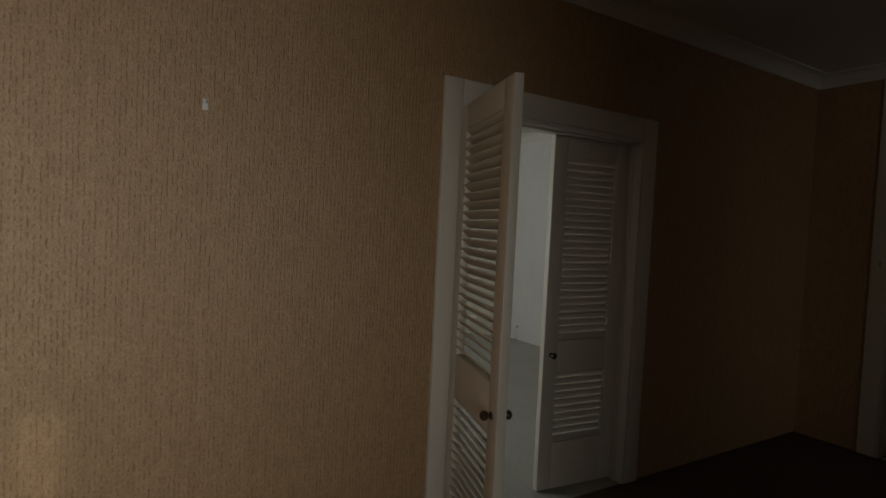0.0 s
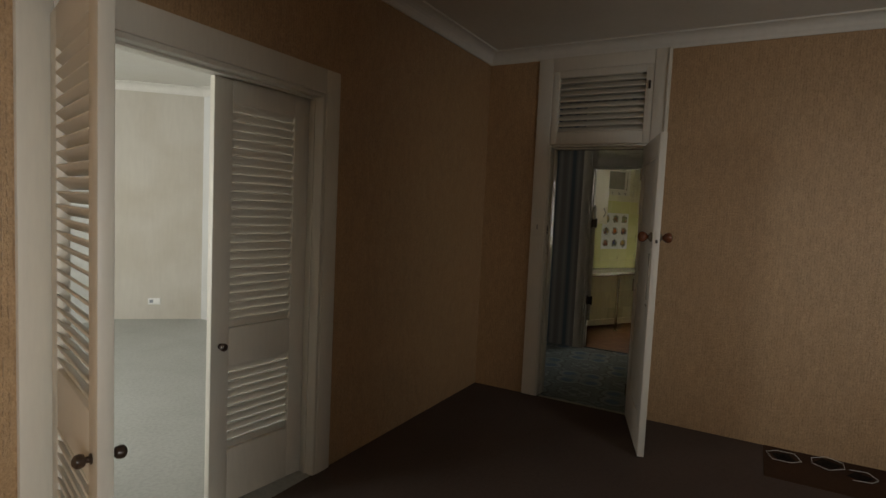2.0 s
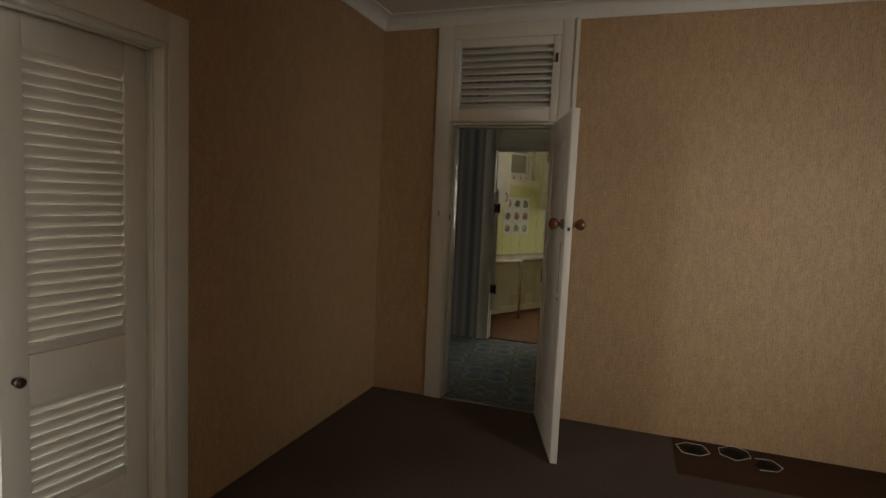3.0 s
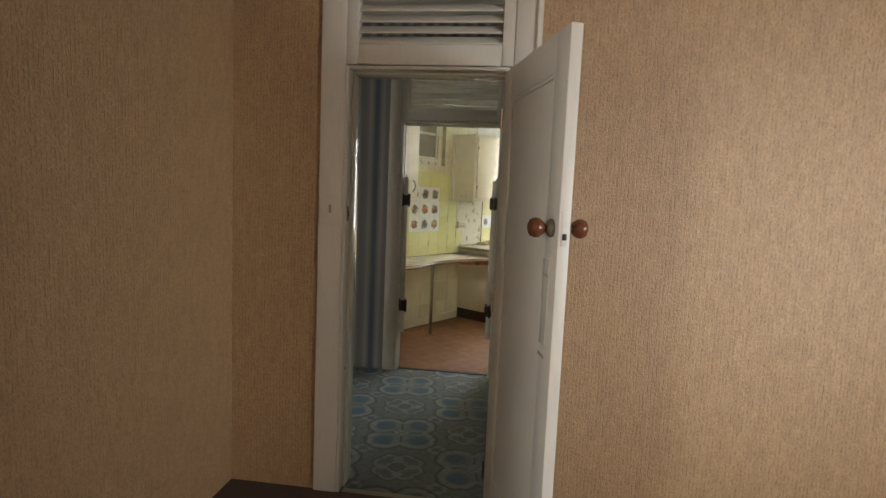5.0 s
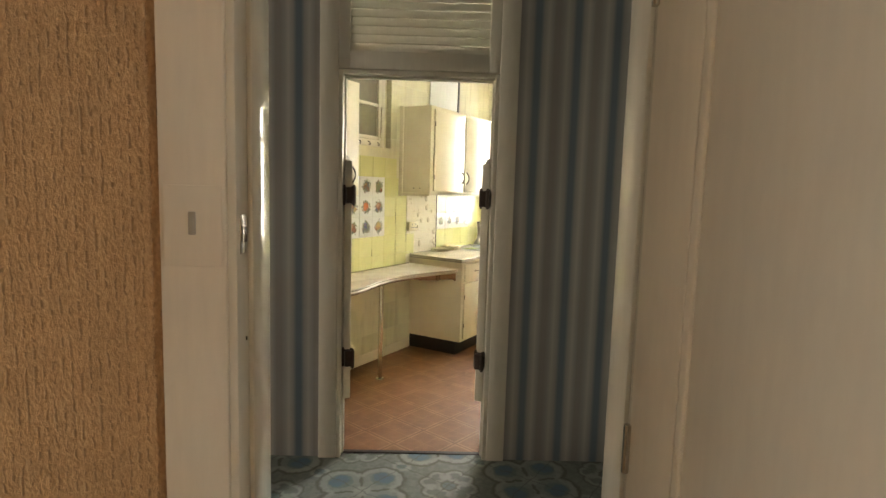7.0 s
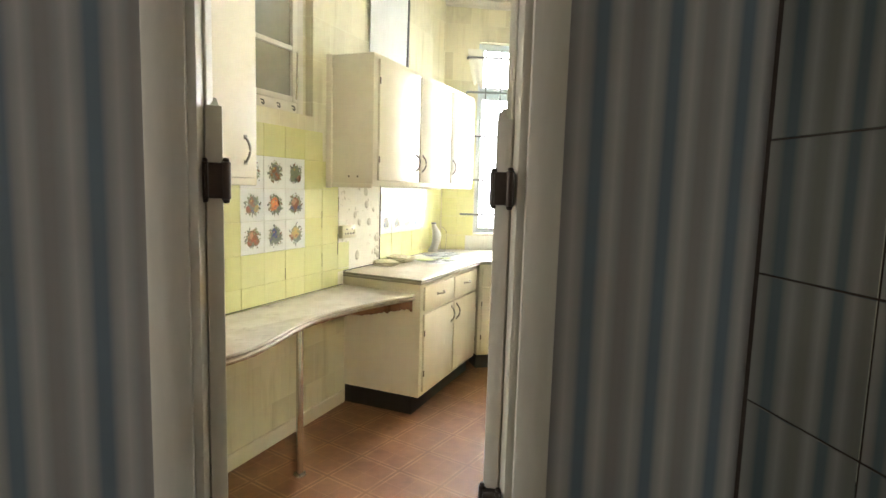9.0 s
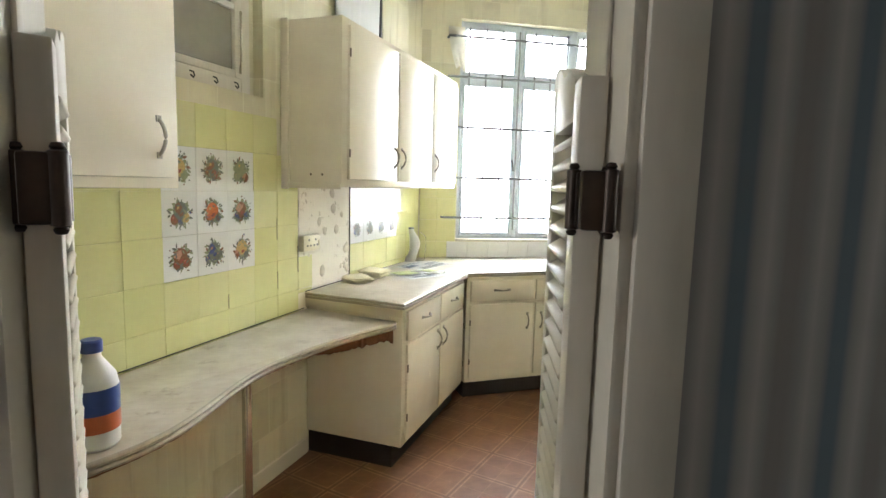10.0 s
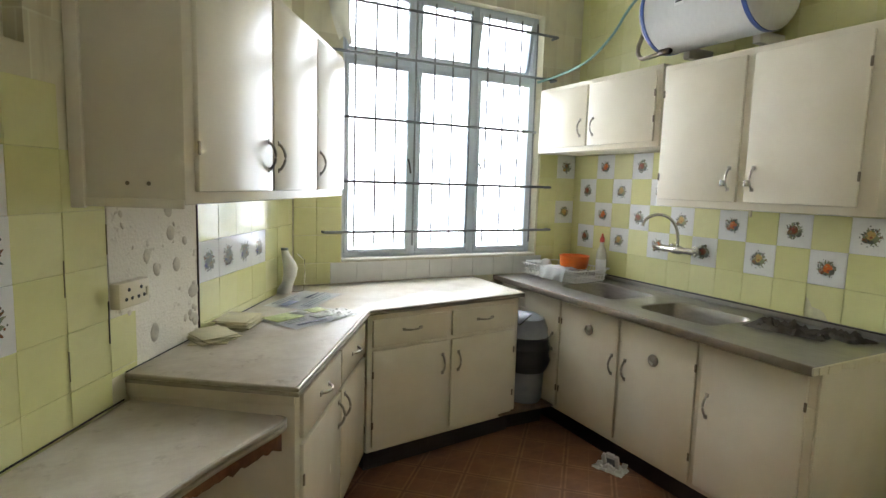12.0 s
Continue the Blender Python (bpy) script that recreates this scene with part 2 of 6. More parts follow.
def blue_vinyl():
    """Sheet vinyl printed as tiles: four-petalled blue rosettes, olive outlines and small scrolled medallions."""
    m, t, b = material("blue_patterned_vinyl", 0.55, spec=0.25)
    turn, size = radians(-54), 0.60
    cx, cy = 6.30, 1.59
    px = (cx * math.cos(turn) - cy * math.sin(turn)) / size
    py = (cx * math.sin(turn) + cy * math.cos(turn)) / size
    u, v = cell_uv(t, size, turn, (0.5 - px, 0.5 - py))
    sway = math_node(t, "MULTIPLY", math_node(t, "SUBTRACT", noise_tex(t, 16, 3, 0.6), 0.5), 0.07)
    drift = math_node(t, "MULTIPLY", math_node(t, "SUBTRACT", noise_tex(t, 19, 3, 0.6, (1, 1.1, 3)), 0.5), 0.07)
    au, av = math_node(t, "ABSOLUTE", math_node(t, "ADD", u, sway)), math_node(t, "ABSOLUTE", math_node(t, "ADD", v, drift))
    far, near = math_node(t, "MAXIMUM", au, av), math_node(t, "MINIMUM", au, av)
    pale, blue, olive, mid, teal = (0.25, 0.28, 0.265), (0.055, 0.125, 0.20), (0.075, 0.082, 0.066), (0.125, 0.145, 0.14), (0.105, 0.155, 0.165)
    petal = span(t, far, near, 0.225, 0.0)
    rad = span(t, u, v)
    corner = span(t, au, av, 0.5, 0.5)
    edge_mid = span(t, far, near, 0.5, 0.0)
    col = mix(t, ramp(t, noise_tex(t, 30, 3), [(0.4, (0, 0, 0)), (0.6, (1, 1, 1))]), mid, (0.17, 0.19, 0.18))
    bu, bv = math_node(t, "SUBTRACT", 0.5, au), math_node(t, "SUBTRACT", 0.5, av)
    far_c, near_c = math_node(t, "MAXIMUM", bu, bv), math_node(t, "MINIMUM", bu, bv)
    scroll = span(t, far_c, near_c, 0.15, 0.05)
    col = mix(t, within(t, scroll, 0.105), col, olive)
    col = mix(t, within(t, scroll, 0.085), col, pale)
    col = mix(t, within(t, scroll, 0.055), col, mid)
    col = mix(t, within(t, span(t, far_c, near_c, 0.10, 0.10), 0.045), col, pale)
    col = mix(t, within(t, corner, 0.055), col, teal)
    col = mix(t, within(t, edge_mid, 0.085), col, pale)
    col = mix(t, within(t, edge_mid, 0.045), col, teal)
    col = mix(t, within(t, petal, 0.215), col, olive)
    col = mix(t, within(t, petal, 0.185), col, pale)
    col = mix(t, within(t, span(t, far, near, 0.205, 0.0), 0.140), col, (0.19, 0.22, 0.215))
    col = mix(t, within(t, span(t, far, near, 0.245, 0.0), 0.105), col, teal)
    col = mix(t, within(t, span(t, far, near, 0.255, 0.025), 0.065), col, blue)
    star = math_node(t, "SUBTRACT", far, near)
    col = mix(t, math_node(t, "MULTIPLY", within(t, star, 0.018, 0.008), within(t, rad, 0.22)), col, olive)
    col = mix(t, within(t, rad, 0.07), col, pale)
    seam = math_node(t, "MINIMUM", near, math_node(t, "SUBTRACT", 0.5, far))
    col = mix(t, math_node(t, "MULTIPLY", within(t, seam, 0.004, 0.003), 0.75), col, (0.05, 0.055, 0.05))
    wear, scuff = noise_tex(t, 3.0, 5), noise_tex(t, 24, 5, 0.65)
    col = mix(t, math_node(t, "MULTIPLY", wear, 0.55), col, (0.10, 0.105, 0.09))
    col = mix(t, math_node(t, "MULTIPLY", ramp(t, scuff, [(0.5, (0, 0, 0)), (0.7, (1, 1, 1))]), 0.45), col, (0.085, 0.09, 0.08))
    t.links.new(col, b.inputs["Base Color"])
    rough_var(t, b, wear, 0.42, 0.65)
    return m


def brown_vinyl():
    """Sheet vinyl printed as terracotta squares with paired pale lines and a thin line between, scuffed."""
    m, t, b = material("brown_parquet_vinyl", 0.5, spec=0.28)
    u, v = cell_uv(t, 0.25, radians(-48), (0.40, 0.28))
    au, av = math_node(t, "ABSOLUTE", u), math_node(t, "ABSOLUTE", v)
    edge = math_node(t, "MAXIMUM", au, av)
    near = math_node(t, "MINIMUM", au, av)
    pair = math_node(t, "MULTIPLY", within(t, math_node(t, "ABSOLUTE", math_node(t, "SUBTRACT", edge, 0.455)), 0.016, 0.012), 1.0)
    rim = within(t, math_node(t, "SUBTRACT", 0.5, edge), 0.012, 0.01)
    thin = within(t, near, 0.007, 0.006)
    grain, wear, fade = noise_tex(t, 40, 5, 0.6, (1, 0.25, 1)), noise_tex(t, 2.3, 6, 0.6), noise_tex(t, 9, 5, 0.65)
    col = mix(t, grain, (0.122, 0.054, 0.025), (0.24, 0.112, 0.054))
    col = mix(t, math_node(t, "MULTIPLY", ramp(t, fade, [(0.4, (0, 0, 0)), (0.7, (1, 1, 1))]), 0.35), col, (0.32, 0.155, 0.078))
    keep = ramp(t, fade, [(0.3, (0.35, 0.35, 0.35)), (0.65, (1, 1, 1))])
    col = mix(t, math_node(t, "MULTIPLY", math_node(t, "MULTIPLY", pair, keep), 0.55), col, (0.44, 0.25, 0.13))
    col = mix(t, math_node(t, "MULTIPLY", rim, 0.45), col, (0.10, 0.042, 0.02))
    col = mix(t, math_node(t, "MULTIPLY", thin, 0.30), col, (0.40, 0.22, 0.115))
    col = mix(t, math_node(t, "MULTIPLY", ramp(t, wear, [(0.45, (0, 0, 0)), (0.75, (1, 1, 1))]), 0.4), col, (0.36, 0.19, 0.105))
    t.links.new(col, b.inputs["Base Color"])
    rough_var(t, b, wear, 0.42, 0.65)
    bump(t, b, grain, 0.1, 0.001)
    return m


def laminate():
    """Pale grey worktop laminate, stained and scratched."""
    m, t, b = material("worn_grey_laminate", 0.33)
    cloud, scratch = noise_tex(t, 5, 6, 0.65), noise_tex(t, 60, 4, 0.6, (1, 0.2, 1))
    col = mix(t, ramp(t, cloud, [(0.35, (0, 0, 0)), (0.7, (1, 1, 1))]), (0.61, 0.56, 0.465), (0.46, 0.395, 0.30))
    col = mix(t, ramp(t, noise_tex(t, 11, 5, 0.7), [(0.60, (0, 0, 0)), (0.74, (0.7, 0.7, 0.7))]), col, (0.25, 0.19, 0.115))
    col = mix(t, 0.2, col, ramp(t, scratch, [(0.3, (0.6, 0.6, 0.6)), (0.6, (1, 1, 1))]), "MULTIPLY")
    t.links.new(col, b.inputs["Base Color"])
    rough_var(t, b, cloud, 0.24, 0.48)
    return m


def steel():
    m, t, b = material("scratched_steel", 0.32, 1.0)
    f = noise_tex(t, 70, 4, 0.6, (0.15, 1, 1))
    t.links.new(mix(t, f, (0.24, 0.225, 0.20), (0.40, 0.38, 0.345)), b.inputs["Base Color"])
    rough_var(t, b, noise_tex(t, 8, 5), 0.22, 0.5)
    return m


def glass():
    m, t, b = material("window_glass", 0.02)
    b.inputs["Transmission Weight"].default_value, b.inputs["IOR"].default_value = 1.0, 1.01
    return m


WALLPAPER, STRIPES, KPAPER, PLASTER = wallpaper(), striped(), kitchen_paper(), plaster_patch()
WHITE = painted("white_satin_paint", (0.72, 0.68, 0.59), 0.40, 0.10)
JAMB = painted("white_gloss_paint", (0.71, 0.69, 0.61), 0.07, 0.08, relief=0.02)
GREYWHITE = painted("dull_white_paint", (0.68, 0.645, 0.56), 0.35, 0.35)
CEILING = painted("ceiling_paint", (0.72, 0.70, 0.64), 0.8, 0.2, 1.5, 30)
LOUNGE = painted("pale_plaster_paint", (0.73, 0.735, 0.715), 0.7, 0.25, 1.2, 30, 0.15)
BEIGE = painted("marked_beige_paint", (0.56, 0.525, 0.455), 0.75, 0.45, 1.6, 30, 0.15, 0.3)
CREAM = painted("cream_cabinet_paint", (0.79, 0.73, 0.585), 0.23, 0.25, 4.0, 9, 0.05, 0.30, 0.03)
YTILE = tile_glaze("yellow_tile", (0.67, 0.655, 0.30), (0.72, 0.70, 0.37))
WTILE = tile_glaze("white_tile", (0.76, 0.76, 0.74), (0.82, 0.82, 0.80))
GROUT = plain("grout", (0.56, 0.53, 0.33), 0.9, 0, 0.3, 30)
BROWNCARPET = carpet("dark_brown_carpet", (0.078, 0.055, 0.045), (0.155, 0.113, 0.092), (0.138, 0.10, 0.082))
PATCHCARPET = carpet("unfaded_brown_carpet", (0.042, 0.020, 0.011), (0.10, 0.052, 0.030), (0.085, 0.045, 0.025))
GREYCARPET = carpet("pale_grey_carpet", (0.40, 0.41, 0.375), (0.60, 0.60, 0.56), (0.42, 0.42, 0.38))
BLUEVINYL, BROWNVINYL, TOP, STEEL = blue_vinyl(), brown_vinyl(), laminate(), steel()
CHROME = plain("tarnished_chrome", (0.55, 0.53, 0.48), 0.25, 1.0, 0.2, 40)
HINGE = plain("dark_bronze_hinge", (0.045, 0.032, 0.025), 0.4, 0.6, 0.3, 40)
PULL = plain("tarnished_pull", (0.36, 0.33, 0.27), 0.32, 1.0, 0.3, 40)
OLDHINGE = plain("aged_brass_hinge", (0.20, 0.165, 0.115), 0.5, 0.5, 0.4, 40)
KNOB = plain("varnished_brown_wood", (0.15, 0.048, 0.02), 0.25, 0, 0.3, 30)
DARKKNOB = plain("dark_brown_wood", (0.05, 0.03, 0.02), 0.3, 0, 0.3, 30)
PLINTH = plain("black_plinth_board", (0.022, 0.016, 0.015), 0.45, 0, 0.4, 12)
ALU = plain("aluminium_trim", (0.40, 0.36, 0.29), 0.42, 0.8, 0.2, 40)
WOODRAW = plain("broken_chipboard", (0.17, 0.08, 0.036), 0.9, 0, 0.5, 60, 0.8)
BARPAINT = plain("grey_bar_paint", (0.20, 0.21, 0.22), 0.5, 0.2, 0.2, 40)
# Blue in this colour stands for the sky's tint on the window frame.
WINFRAME = painted("sky_tinted_frame_paint", (0.60, 0.65, 0.70), 0.35, 0.2)
GLASS = glass()
FROST = plain("dim_pane", (0.27, 0.255, 0.205), 0.2, 0, 0.3, 6)
MIRROR = plain("silvered_mirror", (0.62, 0.64, 0.60), 0.03, 1.0, 0.06, 3)
BLACK = plain("black_plastic", (0.02, 0.02, 0.022), 0.35, 0, 0.3, 30)
GREYPLASTIC = plain("grey_plastic", (0.22, 0.24, 0.26), 0.4, 0, 0.2, 20)
WPLASTIC = plain("white_plastic", (0.75, 0.74, 0.70), 0.35, 0, 0.08, 20)
IVORY = plain("ivory_bakelite", (0.68, 0.62, 0.44), 0.3, 0, 0.1, 20)
BLUE = plain("blue_plastic", (0.03, 0.06, 0.22), 0.3, 0, 0.2, 20)
REDP = plain("red_plastic", (0.5, 0.05, 0.03), 0.3, 0, 0.2, 20)
ORANGE = plain("orange_plastic", (0.75, 0.16, 0.02), 0.35, 0, 0.1, 20)
CLOTH = plain("dirty_cloth", (0.058, 0.048, 0.030), 0.9, 0, 0.75, 22, 0.5)
RUBBER = plain("green_hose", (0.20, 0.34, 0.31), 0.4, 0, 0.2, 20)
ENAMEL = painted("white_enamel", (0.66, 0.66, 0.64), 0.3, 0.2)
PAPER = plain("news_paper", (0.76, 0.76, 0.74), 0.8, 0, 0.12, 9)
PRINTG = plain("green_print", (0.38, 0.42, 0.25), 0.8, 0, 0.4, 40)
PRINTB = plain("blue_print", (0.16, 0.18, 0.25), 0.8, 0, 0.4, 40)
LEAFG, LEAFD = plain("leaf_green", (0.21, 0.225, 0.12), 0.3, 0, 0.4, 60), plain("leaf_dark", (0.10, 0.105, 0.085), 0.3, 0, 0.4, 60)
FRED, FORANGE = plain("fruit_red", (0.30, 0.085, 0.06), 0.25, 0, 0.55, 170), plain("fruit_orange", (0.60, 0.16, 0.04), 0.25, 0, 0.55, 170)
FBLUE, FYEL = plain("fruit_blue", (0.07, 0.08, 0.22), 0.25, 0, 0.55, 170), plain("fruit_yellow", (0.52, 0.36, 0.14), 0.25, 0, 0.55, 170)
FBROWN, FPINK = plain("fruit_brown", (0.22, 0.10, 0.05), 0.25, 0, 0.55, 170), plain("fruit_pink", (0.48, 0.25, 0.17), 0.25, 0, 0.55, 170)
OUTWALL = painted("pale_outdoor_plaster", (0.78, 0.76, 0.70), 0.9, 0.2, 1.0)
def glowing_sky():
    m, t, b = material("bright_sky", 1.0)
    b.inputs["Base Color"].default_value = (0, 0, 0, 1)
    b.inputs["Emission Color"].default_value, b.inputs["Emission Strength"].default_value = (0.93, 0.97, 1.0, 1), SKY_GLOW
    return m


BRIGHTSKY = glowing_sky()
PAVING = plain("paving", (0.42, 0.40, 0.36), 0.9, 0, 0.2, 3)


# ---- mesh helpers ----
def box(bm, x0, x1, y0, y1, z0, z1, m=None):
    g = bmesh.ops.create_cube(bm, size=1)["verts"]
    bmesh.ops.transform(bm, verts=g, matrix=Matrix.LocRotScale(((x0 + x1) / 2, (y0 + y1) / 2, (z0 + z1) / 2), None, (abs(x1 - x0), abs(y1 - y0), abs(z1 - z0))))
    if m is not None:
        bmesh.ops.transform(bm, verts=g, matrix=m)
    return g


def soft_box(x0, x1, y0, y1, z0, z1, r=0.003, seg=2):
    bm = bmesh.new()
    box(bm, x0, x1, y0, y1, z0, z1)
    bmesh.ops.bevel(bm, geom=bm.edges[:], offset=min(r, abs(x1 - x0) * 0.45, abs(y1 - y0) * 0.45, abs(z1 - z0) * 0.45), segments=seg, affect="EDGES", profile=0.5)
    return bm


def prism(points, z0, z1, r=0.0):
    bm = bmesh.new()
    f = bm.faces.new([bm.verts.new((x, y, z0)) for x, y in points])
    up = bmesh.ops.extrude_face_region(bm, geom=[f])["geom"]
    bmesh.ops.translate(bm, verts=[v for v in up if isinstance(v, bmesh.types.BMVert)], vec=(0, 0, z1 - z0))
    bmesh.ops.recalc_face_normals(bm, faces=bm.faces[:])
    if r:
        bmesh.ops.bevel(bm, geom=bm.edges[:], offset=r, segments=2, affect="EDGES", profile=0.5)
    return bm


def tube(bm, path, r, n=8, closed=False):
    """A round bar along a path."""
    pts = [Vector(p) for p in path]
    rings = []
    for i, p in enumerate(pts):
        a, c = pts[max(i - 1, 0)], pts[min(i + 1, len(pts) - 1)]
        if closed:
            a, c = pts[i - 1], pts[(i + 1) % len(pts)]
        q = (c - a).to_track_quat("Z", "Y")
        rings.append([bm.verts.new(p + q @ Vector((r * math.cos(k * math.tau / n), r * math.sin(k * math.tau / n), 0))) for k in range(n)])
    for i in range(len(rings) - (0 if closed else 1)):
        a, c = rings[i], rings[(i + 1) % len(rings)]
        for k in range(n):
            bm.faces.new((a[k], a[(k + 1) % n], c[(k + 1) % n], c[k]))
    if not closed:
        bm.faces.new(rings[0][::-1])
        bm.faces.new(rings[-1])
    return bm


def tubed(path, r, n=8, closed=False):
    return tube(bmesh.new(), path, r, n, closed)


def lathe(profile, n=20, axis="Z"):
    """A turned body from (radius, height) pairs."""
    bm = bmesh.new()
    rings = [[bm.verts.new((r * math.cos(k * math.tau / n), r * math.sin(k * math.tau / n), h)) for k in range(n)] for r, h in profile]
    for a, c in zip(rings, rings[1:]):
        for k in range(n):
            bm.faces.new((a[k], a[(k + 1) % n], c[(k + 1) % n], c[k]))
    for ring in (rings[0][::-1], rings[-1]):
        if (ring[0].co - ring[1].co).length > 1e-5:
            bm.faces.new(ring)
    bmesh.ops.remove_doubles(bm, verts=bm.verts[:], dist=1e-5)
    if axis == "X":
        bmesh.ops.rotate(bm, verts=bm.verts[:], matrix=Matrix.Rotation(radians(90), 3, "Y"))
    if axis == "Y":
        bmesh.ops.rotate(bm, verts=bm.verts[:], matrix=Matrix.Rotation(radians(-90), 3, "X"))
    return bm


def moved(bm, m):
    bmesh.ops.transform(bm, verts=bm.verts[:], matrix=m)
    return bm


def mesh_of(bm, name, mats, smooth):
    me = bpy.data.meshes.new(name)
    bm.to_mesh(me)
    bm.free()
    for m in mats if isinstance(mats, (list, tuple)) else [mats]:
        me.materials.append(m)
    if smooth:
        me.polygons.foreach_set("use_smooth", [True] * len(me.polygons))
        me.set_sharp_from_angle(angle=radians(35))
    return me


def part(name, bm, mat, parent=None, label="", smooth=True):
    ob = new(name, mesh_of(bm, name, mat, smooth))
    ob.parent = parent
    return tagged(ob, label)


def thing(name, m, label, category, group="", kind=""):
    ob = new(name)
    ob.empty_display_size = 0.1
    ob.matrix_world = m
    return tagged(ob, label, category, group, kind)


def structure(name, bm, mat, label, category, smooth=False):
    return tagged(part(name, bm, mat, None, smooth=smooth), label, category, kind="structure")


def panel_wall(m, length, height, thick, openings=()):
    """A wall along local x with thickness to +y, and openings (x0, x1, z0, z1) through it."""
    xs = sorted({0, length, *[v for o in openings for v in o[:2]]})
    zs = sorted({0, height, *[v for o in openings for v in o[2:]]})
    bm = bmesh.new()
    vs = {}
    def at(x, z):
        if (x, z) not in vs:
            vs[x, z] = bm.verts.new((x, 0, z))
        return vs[x, z]
    faces = []
    for a, c in zip(xs, xs[1:]):
        for lo, hi in zip(zs, zs[1:]):
            if not any(o[0] <= a and c <= o[1] and o[2] <= lo and hi <= o[3] for o in openings):
                faces.append(bm.faces.new((at(a, lo), at(c, lo), at(c, hi), at(a, hi))))
    up = bmesh.ops.extrude_face_region(bm, geom=faces)["geom"]
    bmesh.ops.translate(bm, verts=[v for v in up if isinstance(v, bmesh.types.BMVert)], vec=(0, thick, 0))
    bmesh.ops.recalc_face_normals(bm, faces=bm.faces[:])
    return moved(bm, m)


# ---- the large structure ----
# room: x -2.3..4.745, y -2.3..2.185; hall: x 4.88..6.64, y 0.29..7.97; kitchen beyond x 6.76; lounge north of the room
CEIL, KCEIL = 2.81, 3.02
EAST_X, HALL_X0, HALL_X1, KIT_X0 = 4.745, 4.88, 6.64, 6.76
NORTH_Y, LOUNGE_Y0, MIRROR_Y, SINK_Y, WIN_X = 2.185, 2.335, 0.29, -1.40, 10.10
WALL_L = pose(8.793, 1.499, 0, 0, 0, -31.5)      # kitchen's slanting wall: local x along it, local -y into the kitchen
ALONG_X, BACK_X = pose(0, 0, 0), pose(0, 0, 0, 0, 0, 180)

# floors
structure("floor_room", moved(soft_box(-2.3, EAST_X, -2.3, NORTH_Y, -0.05, 0, 0), Matrix()), BROWNCARPET, "dark brown worn fitted carpet", "carpet")
structure("floor_lounge", soft_box(-0.1, 4.887, NORTH_Y, 6.95, -0.05, 0, 0), GREYCARPET, "pale grey-green worn fitted carpet", "carpet")
structure("floor_hall", soft_box(EAST_X, 6.70, 0.2, 2.15, -0.048, 0, 0), BLUEVINYL, "blue and grey patterned sheet vinyl", "vinyl floor")
structure("floor_hall_north", soft_box(4.89, 6.70, 2.15, 8.0, -0.048, 0, 0), BLUEVINYL, "blue and grey patterned sheet vinyl", "vinyl floor")
structure("floor_kitchen", soft_box(6.70, WIN_X + 0.02, SINK_Y - 0.1, 2.9, -0.05, 0.0, 0), BROWNVINYL, "reddish brown parquet-printed sheet vinyl, scuffed", "vinyl floor")
bm = soft_box(6.685, 6.715, 0.99, 1.75, 0, 0.006, 0.002)
structure("trim_threshold", bm, PLINTH, "thin dark strip where the two vinyl floors meet", "threshold")
bm = soft_box(4.74, 4.77, 0.89, 1.605, 0, 0.006, 0.002)
structure("trim_threshold_room", bm, ALU, "thin metal strip between carpet and vinyl", "threshold")

# room walls
LD0, LD1, LDH = 1.42, 2.72, 2.075
D1A, D1B, D1H, D1T = 0.875, 1.635, 2.045, 2.62
structure("wall_north", panel_wall(pose(-2.3, NORTH_Y, 0), EAST_X + 2.3, CEIL, 0.075, [(LD0 + 2.3, LD1 + 2.3, 0, LDH)]), WALLPAPER, "wall papered in tan embossed vinyl", "wall")
structure("wall_north_lounge_side", panel_wall(pose(-2.3, NORTH_Y + 0.075, 0), HALL_X0 + 2.3, CEIL, 0.075, [(LD0 + 2.3, LD1 + 2.3, 0, LDH)]), LOUNGE, "pale painted wall", "wall")
structure("wall_east", panel_wall(pose(EAST_X + 0.067, -2.3, 0, 0, 0, 90), 4.485, CEIL, 0.067, [(D1A + 2.3, D1B + 2.3, 0, D1T)]), WALLPAPER, "wall papered in tan embossed vinyl", "wall")
structure("wall_hall_west", panel_wall(pose(HALL_X0, -2.3, 0, 0, 0, 90), 5.4, CEIL, 0.068, [(D1A + 2.3, D1B + 2.3, 0, D1T)]), STRIPES, "wall papered in faded blue and grey stripes", "wall")
# Second opening (3.8..5.15) is made up for the east wall fill lamp.
structure("wall_south", panel_wall(pose(-2.45, -2.45, 0), 7.3, CEIL, 0.15, [(0.45, 1.95, 0.95, 2.12), (3.8, 5.15, 0.95, 2.15)]), WALLPAPER, "wall papered in tan embossed vinyl", "wall")
structure("wall_west", panel_wall(pose(-2.3, -2.45, 0, 0, 0, 90), 4.8, CEIL, 0.15), WALLPAPER, "wall papered in tan embossed vinyl", "wall")
structure("ceiling_room", soft_box(-2.45, HALL_X0, -2.45, NORTH_Y + 0.15, CEIL, CEIL + 0.1, 0), CEILING, "painted flat ceiling", "ceiling")

